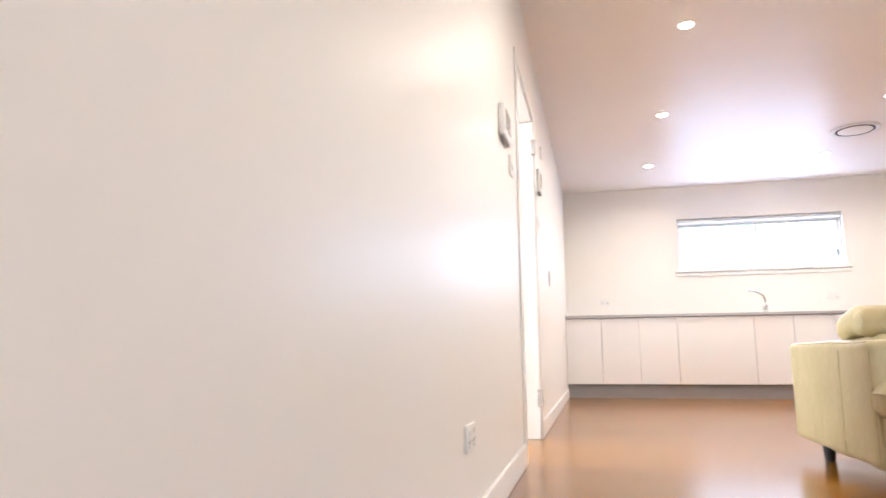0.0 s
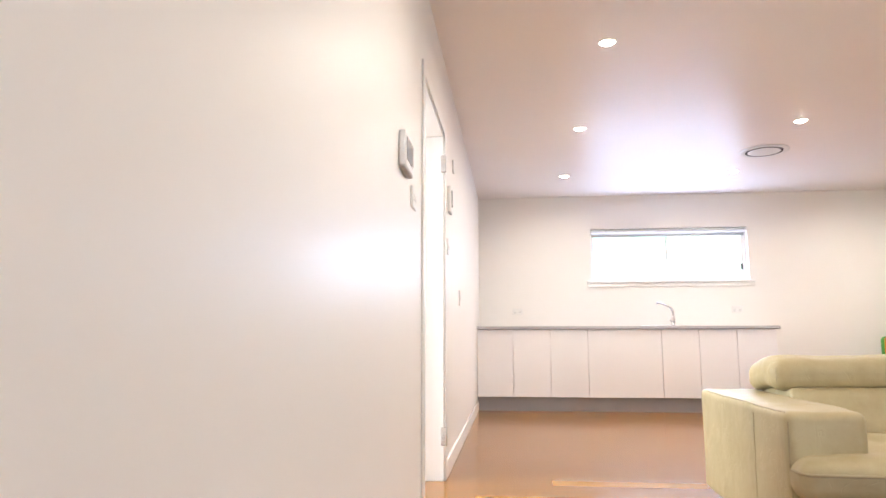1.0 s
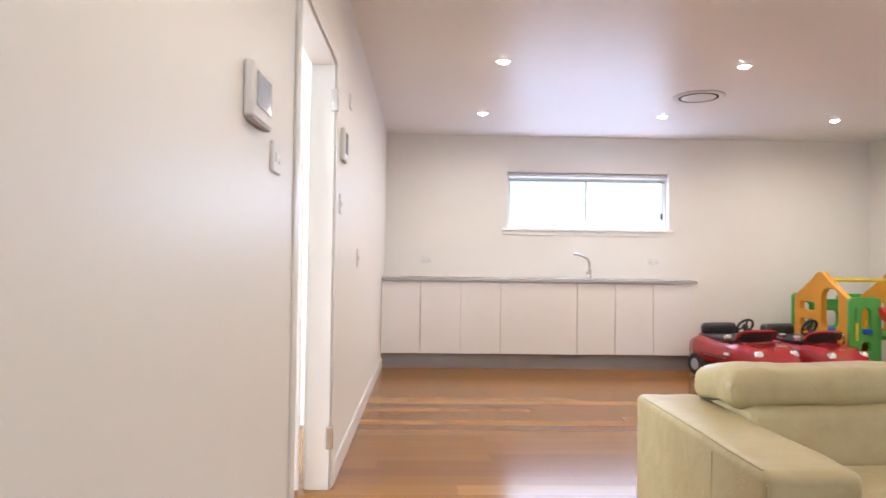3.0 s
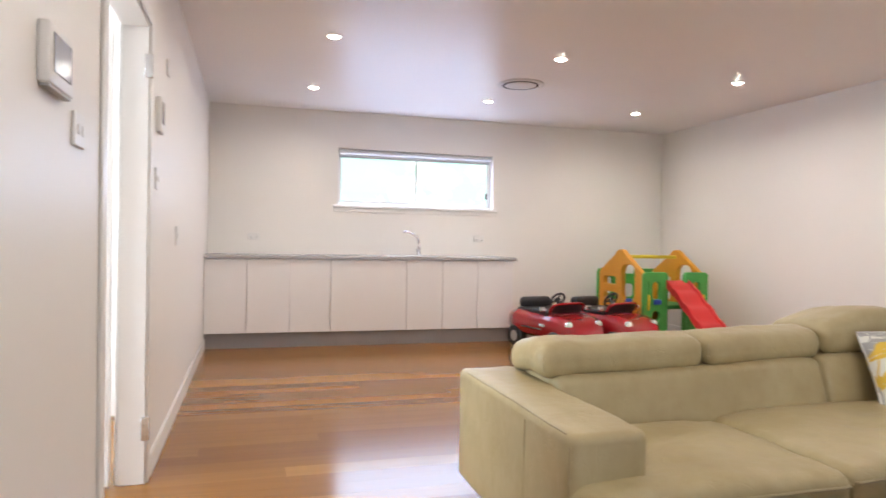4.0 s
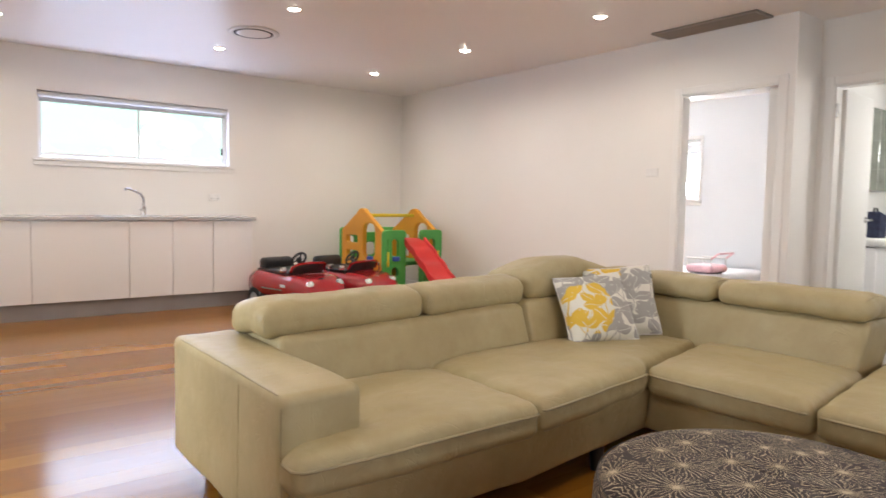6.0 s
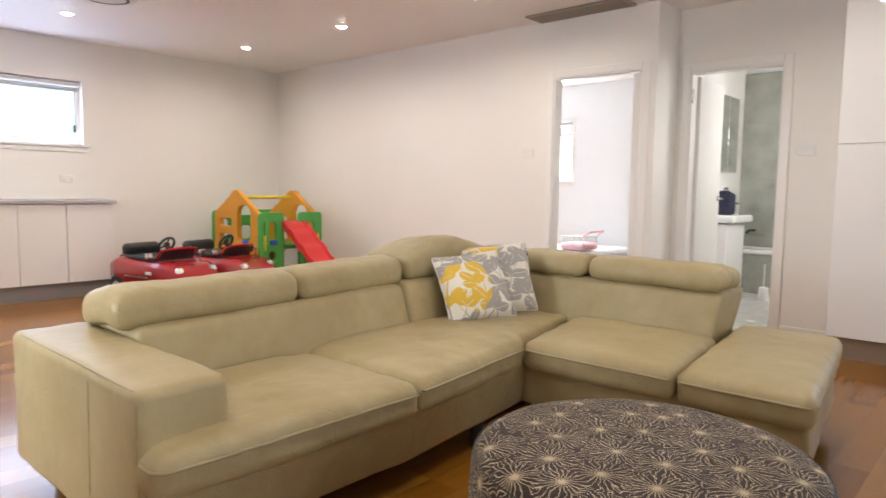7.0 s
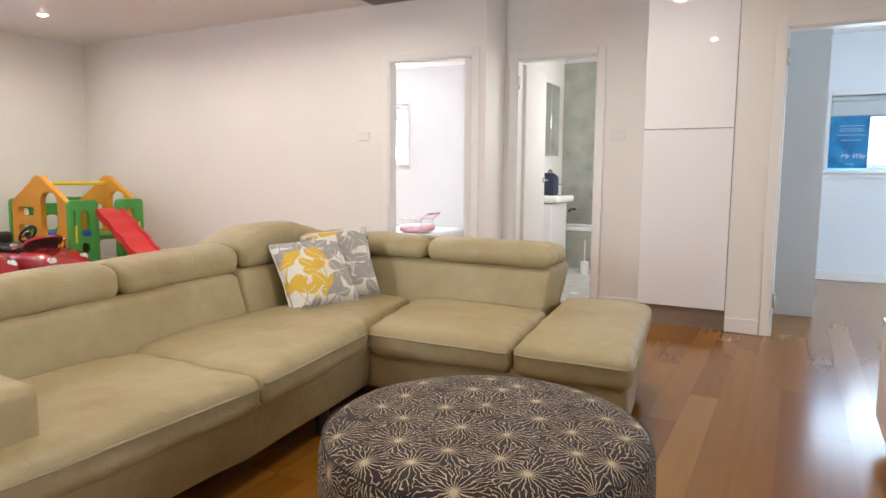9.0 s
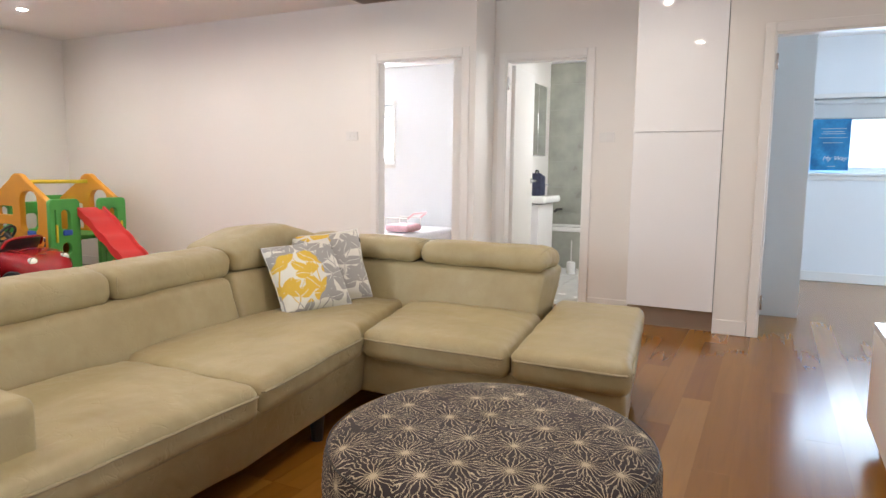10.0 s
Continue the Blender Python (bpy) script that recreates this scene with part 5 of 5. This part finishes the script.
def wash_bag():
    b = thing("wash_bag", (7.55, 5.66, 0.83), "dark navy wash bag standing on the basin", "bag")
    for i in range(4):
        part("fold", cushion(7.44 + i * 0.042, 7.478 + i * 0.042, 5.68, 5.82, 0.832, 1.07 - 0.01 * i, 0.022, 0, 0.004, 6, i), M_TOWEL, b)
    part("handle", tube(bmesh.new(), [(7.47, 5.75, 1.06), (7.48, 5.75, 1.10), (7.55, 5.75, 1.10), (7.56, 5.75, 1.05)], 0.008, 8), M_DARK, b)


def bath():
    b = thing("bath", (7.95, 5.1, 0), "white bath with a tiled front panel", "bath")
    part("front_panel", one_box(7.91, 7.94, 4.32, 5.89, 0.0, 0.415, 0.002), M_TILE, b, "grey stone tiled panel")
    bm = bmesh.new()
    for a in ((7.89, 7.98, 4.32, 5.892), (8.29, 8.37, 4.32, 5.892), (7.98, 8.29, 4.32, 4.40), (7.98, 8.29, 5.80, 5.892)):
        box(bm, *a, 0.417, 0.47, 0.012)
    part("rim", bm, M_CERAMIC, b)
    part("tub", one_box(7.98, 8.29, 4.40, 5.80, 0.10, 0.14, 0.01), M_CERAMIC, b)
    part("spout", tube(bmesh.new(), [(8.37, 5.72, 0.645), (8.24, 5.74, 0.645), (8.20, 5.745, 0.625)], 0.014, 10), M_DARK, b, "dark bath spout")


mirror_cabinet()
vanity()
wash_bag()
bath()


def toilet_brush():
    t = thing("toilet_brush", (7.5, 5.32, 0), "white toilet brush in its holder", "toilet brush")
    part("holder", lathe(bmesh.new(), [(0.001, 0), (0.05, 0), (0.045, 0.13), (0.03, 0.14), (0.001, 0.141)], 18, (7.5, 5.34, 0.0)), M_CERAMIC, t)
    part("rod", tube(bmesh.new(), [(7.5, 5.34, 0.13), (7.5, 5.34, 0.36)], 0.007, 8), M_PLASTIC, t)


toilet_brush()

tiles = thing("wall_tiles_bath", (8.38, 5.1, 0), "large grey-green stone wall tiles", "wall tiles", kind="structure")
part("grout_bed", one_box(8.384, 8.398, 4.32, 5.90, 0, 2.354), M_GROUT, tiles)
for iy in range(3):
    for iz in range(8):
        a, z = 4.33 + iy * 0.525, 0.005 + iz * 0.302
        part("tile", one_box(8.376, 8.385, a, a + 0.521, z, min(z + 0.298, 2.355), 0.0015, 1), M_TILE, tiles, soft=False)
bfloor = thing("floor_bath", (7.3, 5.1, 0), "pale square bathroom floor tiles", "floor", kind="structure")
part("grout_bed", one_box(AX + 0.06, 8.38, 4.315, 5.895, -0.016, 0.001), M_GROUT, bfloor)
for ix in range(7):
    for iy in range(5):
        a, c = AX + 0.065 + ix * 0.302, 4.32 + iy * 0.302
        part("tile", one_box(a, a + 0.298, c, min(c + 0.298, 5.893), 0.0, 0.005, 0.001, 1), M_TILEFLOOR, bfloor, soft=False)


# ---------------------------------------------------------------- bedroom and study
def bed():
    b = thing("bed", (7.2, 7.4, 0), "low white made bed under the window", "bed")
    part("frame", one_box(6.55, 8.30, 7.05, 8.0, 0.0, 0.22, 0.01), M_CABINET, b)
    part("mattress", cushion(6.56, 8.28, 7.06, 7.99, 0.20, 0.36, 0.05, 0.02, 0.006, 12, 3), M_BED, b, "white bed linen")


def toy_pram():
    p = thing("doll_pram", (7.25, 7.30, 0.37), "pink and white toy cot standing on the bed", "toy")
    part("basket", cushion(7.08, 7.42, 7.10, 7.42, 0.385, 0.47, 0.04, 0.0, 0.004, 8, 5), M_PINK, p)
    for s in (7.10, 7.40):
        bm = tube(bmesh.new(), [(s, 7.12, 0.46), (s, 7.12, 0.54), (s, 7.40, 0.54), (s, 7.40, 0.46)], 0.010, 8)
        part("rail", bm, M_PLASTIC, p, "white rail")
    part("handle", tube(bmesh.new(), [(7.10, 7.12, 0.54), (7.10, 7.04, 0.60), (7.40, 7.04, 0.60), (7.40, 7.12, 0.54)], 0.010, 8), M_PINK, p)


bed()
toy_pram()


def poster():
    p = thing("window_poster", (8.36, 2.95, 1.1), "dark blue printed poster leaning in the window", "poster")
    m, nt, b = nodes_of("backlit_blue_print")
    co = nt.nodes.new("ShaderNodeTexCoord")
    n1 = add(nt, "ShaderNodeTexNoise", Scale=7.0, Detail=6.0, Roughness=0.65)
    nt.links.new(co.outputs["Object"], n1.inputs["Vector"])
    # blues lightened to include the window light glowing through the sheet
    r = ramp(nt, n1.outputs[0], [(0.35, (0.012, 0.14, 0.34)), (0.6, (0.03, 0.27, 0.55)), (0.8, (0.10, 0.45, 0.72))])
    nt.links.new(r.outputs[0], b.inputs["Base Color"])
    b.inputs["Roughness"].default_value = 0.35
    part("sheet", one_box(8.388, 8.394, 2.80, 3.135, 1.135, 1.645, 0.001), m, p)
    text = bpy.data.curves.new("lettering", "FONT")
    text.body, text.size, text.extrude, text.shear = "My Way", 0.062, 0.0005, 0.3
    tmp = new("lettering", text)
    bpy.context.view_layer.update()
    me = bpy.data.meshes.new_from_object(tmp.evaluated_get(bpy.context.evaluated_depsgraph_get()))
    bpy.data.objects.remove(tmp)
    me.materials.clear()
    me.materials.append(M_ALU)
    ob = new("lettering", me)
    ob.parent = p
    ob.matrix_parent_inverse = p.matrix_world.inverted()
    ob.matrix_world = pose(8.3865, 3.03, 1.235, 90, 0, -90)
    ob["label"] = "pale slanted lettering"
    for z, w in ((1.55, 0.22), (1.52, 0.18), (1.50, 0.21), (1.46, 0.24), (1.41, 0.17), (1.175, 0.07)):
        part("text_bar", one_box(8.3862, 8.3878, 2.95 - w / 2, 2.95 + w / 2, z - 0.0025, z + 0.0025), M_BLIND, p, soft=False)


poster()
copy_thing(first, Matrix.Translation((6.9, 2.4, H)))
copy_thing(first, Matrix.Translation((6.9, 7.3, H)))
sm = thing("smoke_alarm", (7.6, 2.85, H), "small round white ceiling smoke alarm", "smoke alarm")
part("body", lathe(bmesh.new(), [(0.001, -0.03), (0.03, -0.03), (0.045, -0.02), (0.048, -0.001), (0.001, -0.001)], 24, (7.6, 2.85, H)), M_PLASTIC, sm)


# ---------------------------------------------------------------- outdoors
tagged(part("ground", one_box(-400, 400, -400, 400, -0.6, -0.35), M_GROUND, soft=False), "dull green lawn running out to the distance", "ground", kind="structure")


def backdrop(name, verts, label, tint, seed):
    """A plain distance far outside the windows; its glow stands in for blown-out daylight."""
    m, nt, b = nodes_of(name + "_daylight_glow")
    co = nt.nodes.new("ShaderNodeTexCoord")
    n1 = add(nt, "ShaderNodeTexNoise", Scale=0.75, Detail=5.0, Roughness=0.6)
    mp = nt.nodes.new("ShaderNodeMapping")
    mp.inputs["Location"].default_value = (seed, seed * 0.7, 0)
    nt.links.new(co.outputs["Object"], mp.inputs["Vector"])
    nt.links.new(mp.outputs[0], n1.inputs["Vector"])
    # tinted and white patches both emit, in place of a sunlit garden and sky
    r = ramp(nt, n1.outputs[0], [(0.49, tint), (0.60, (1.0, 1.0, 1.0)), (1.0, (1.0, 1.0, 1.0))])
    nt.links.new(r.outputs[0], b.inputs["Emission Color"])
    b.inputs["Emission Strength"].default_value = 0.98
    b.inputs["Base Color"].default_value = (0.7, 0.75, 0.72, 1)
    bm = bmesh.new()
    bm.faces.new([bm.verts.new(v) for v in verts])
    tagged(part(name, bm, m, soft=False), label, "backdrop", kind="structure")


backdrop("backdrop", [(-9, 24, -0.34), (16, 24, -0.34), (16, 24, 9), (-9, 24, 9)], "glowing sheet standing in for the overexposed garden distance", (0.20, 0.60, 0.42), 1.3)
backdrop("backdrop_east", [(20, -8, -0.34), (20, 20, -0.34), (20, 20, 9), (20, -8, 9)], "glowing sheet standing in for the overexposed distance", (0.72, 0.85, 0.9), 4.0)


# ---------------------------------------------------------------- floor boards
def boards():
    rnd = random.Random(5)
    shared = {}
    bw = 0.128
    rest = bmesh.new()

    def board_mesh(n):
        if n not in shared:
            shared[n] = mesh_of("board", one_box(0, n * 0.1 - 0.0008, 0, bw - 0.0005, -0.018, 0.0), M_FLOOR)
        return shared[n]

    rows = int((NY - SOUTH) / bw) + 1
    count = 0
    for j in range(rows):
        y = SOUTH + j * bw
        near = 2.9 < y < 10.0
        x = -0.06 - 0.1 * rnd.randint(0, 9)
        while x < 8.4:
            n = rnd.choice((9, 12, 15, 18, 21, 24))
            x2 = x + n * 0.1
            if near and x2 > WX and x < 5.6 and count < 290:
                ob = new("board", board_mesh(n))
                ob.parent = floor
                ob.matrix_world = pose(x, y, -0.0002, rnd.uniform(-0.04, 0.04), 0, 0)
                count += 1
            elif x2 > -0.1:
                box(rest, x, x2 - 0.0008, y, y + bw - 0.0005, -0.018, 0.0)
            x = x2
    for j in range(26):
        box(rest, -2.4, -1.0, 4.3 + j * bw, 4.3 + (j + 1) * bw - 0.0005, -0.018, 0)
    tagged(part("boards", rest, M_FLOOR, floor, soft=False), kind="stuff")


boards()
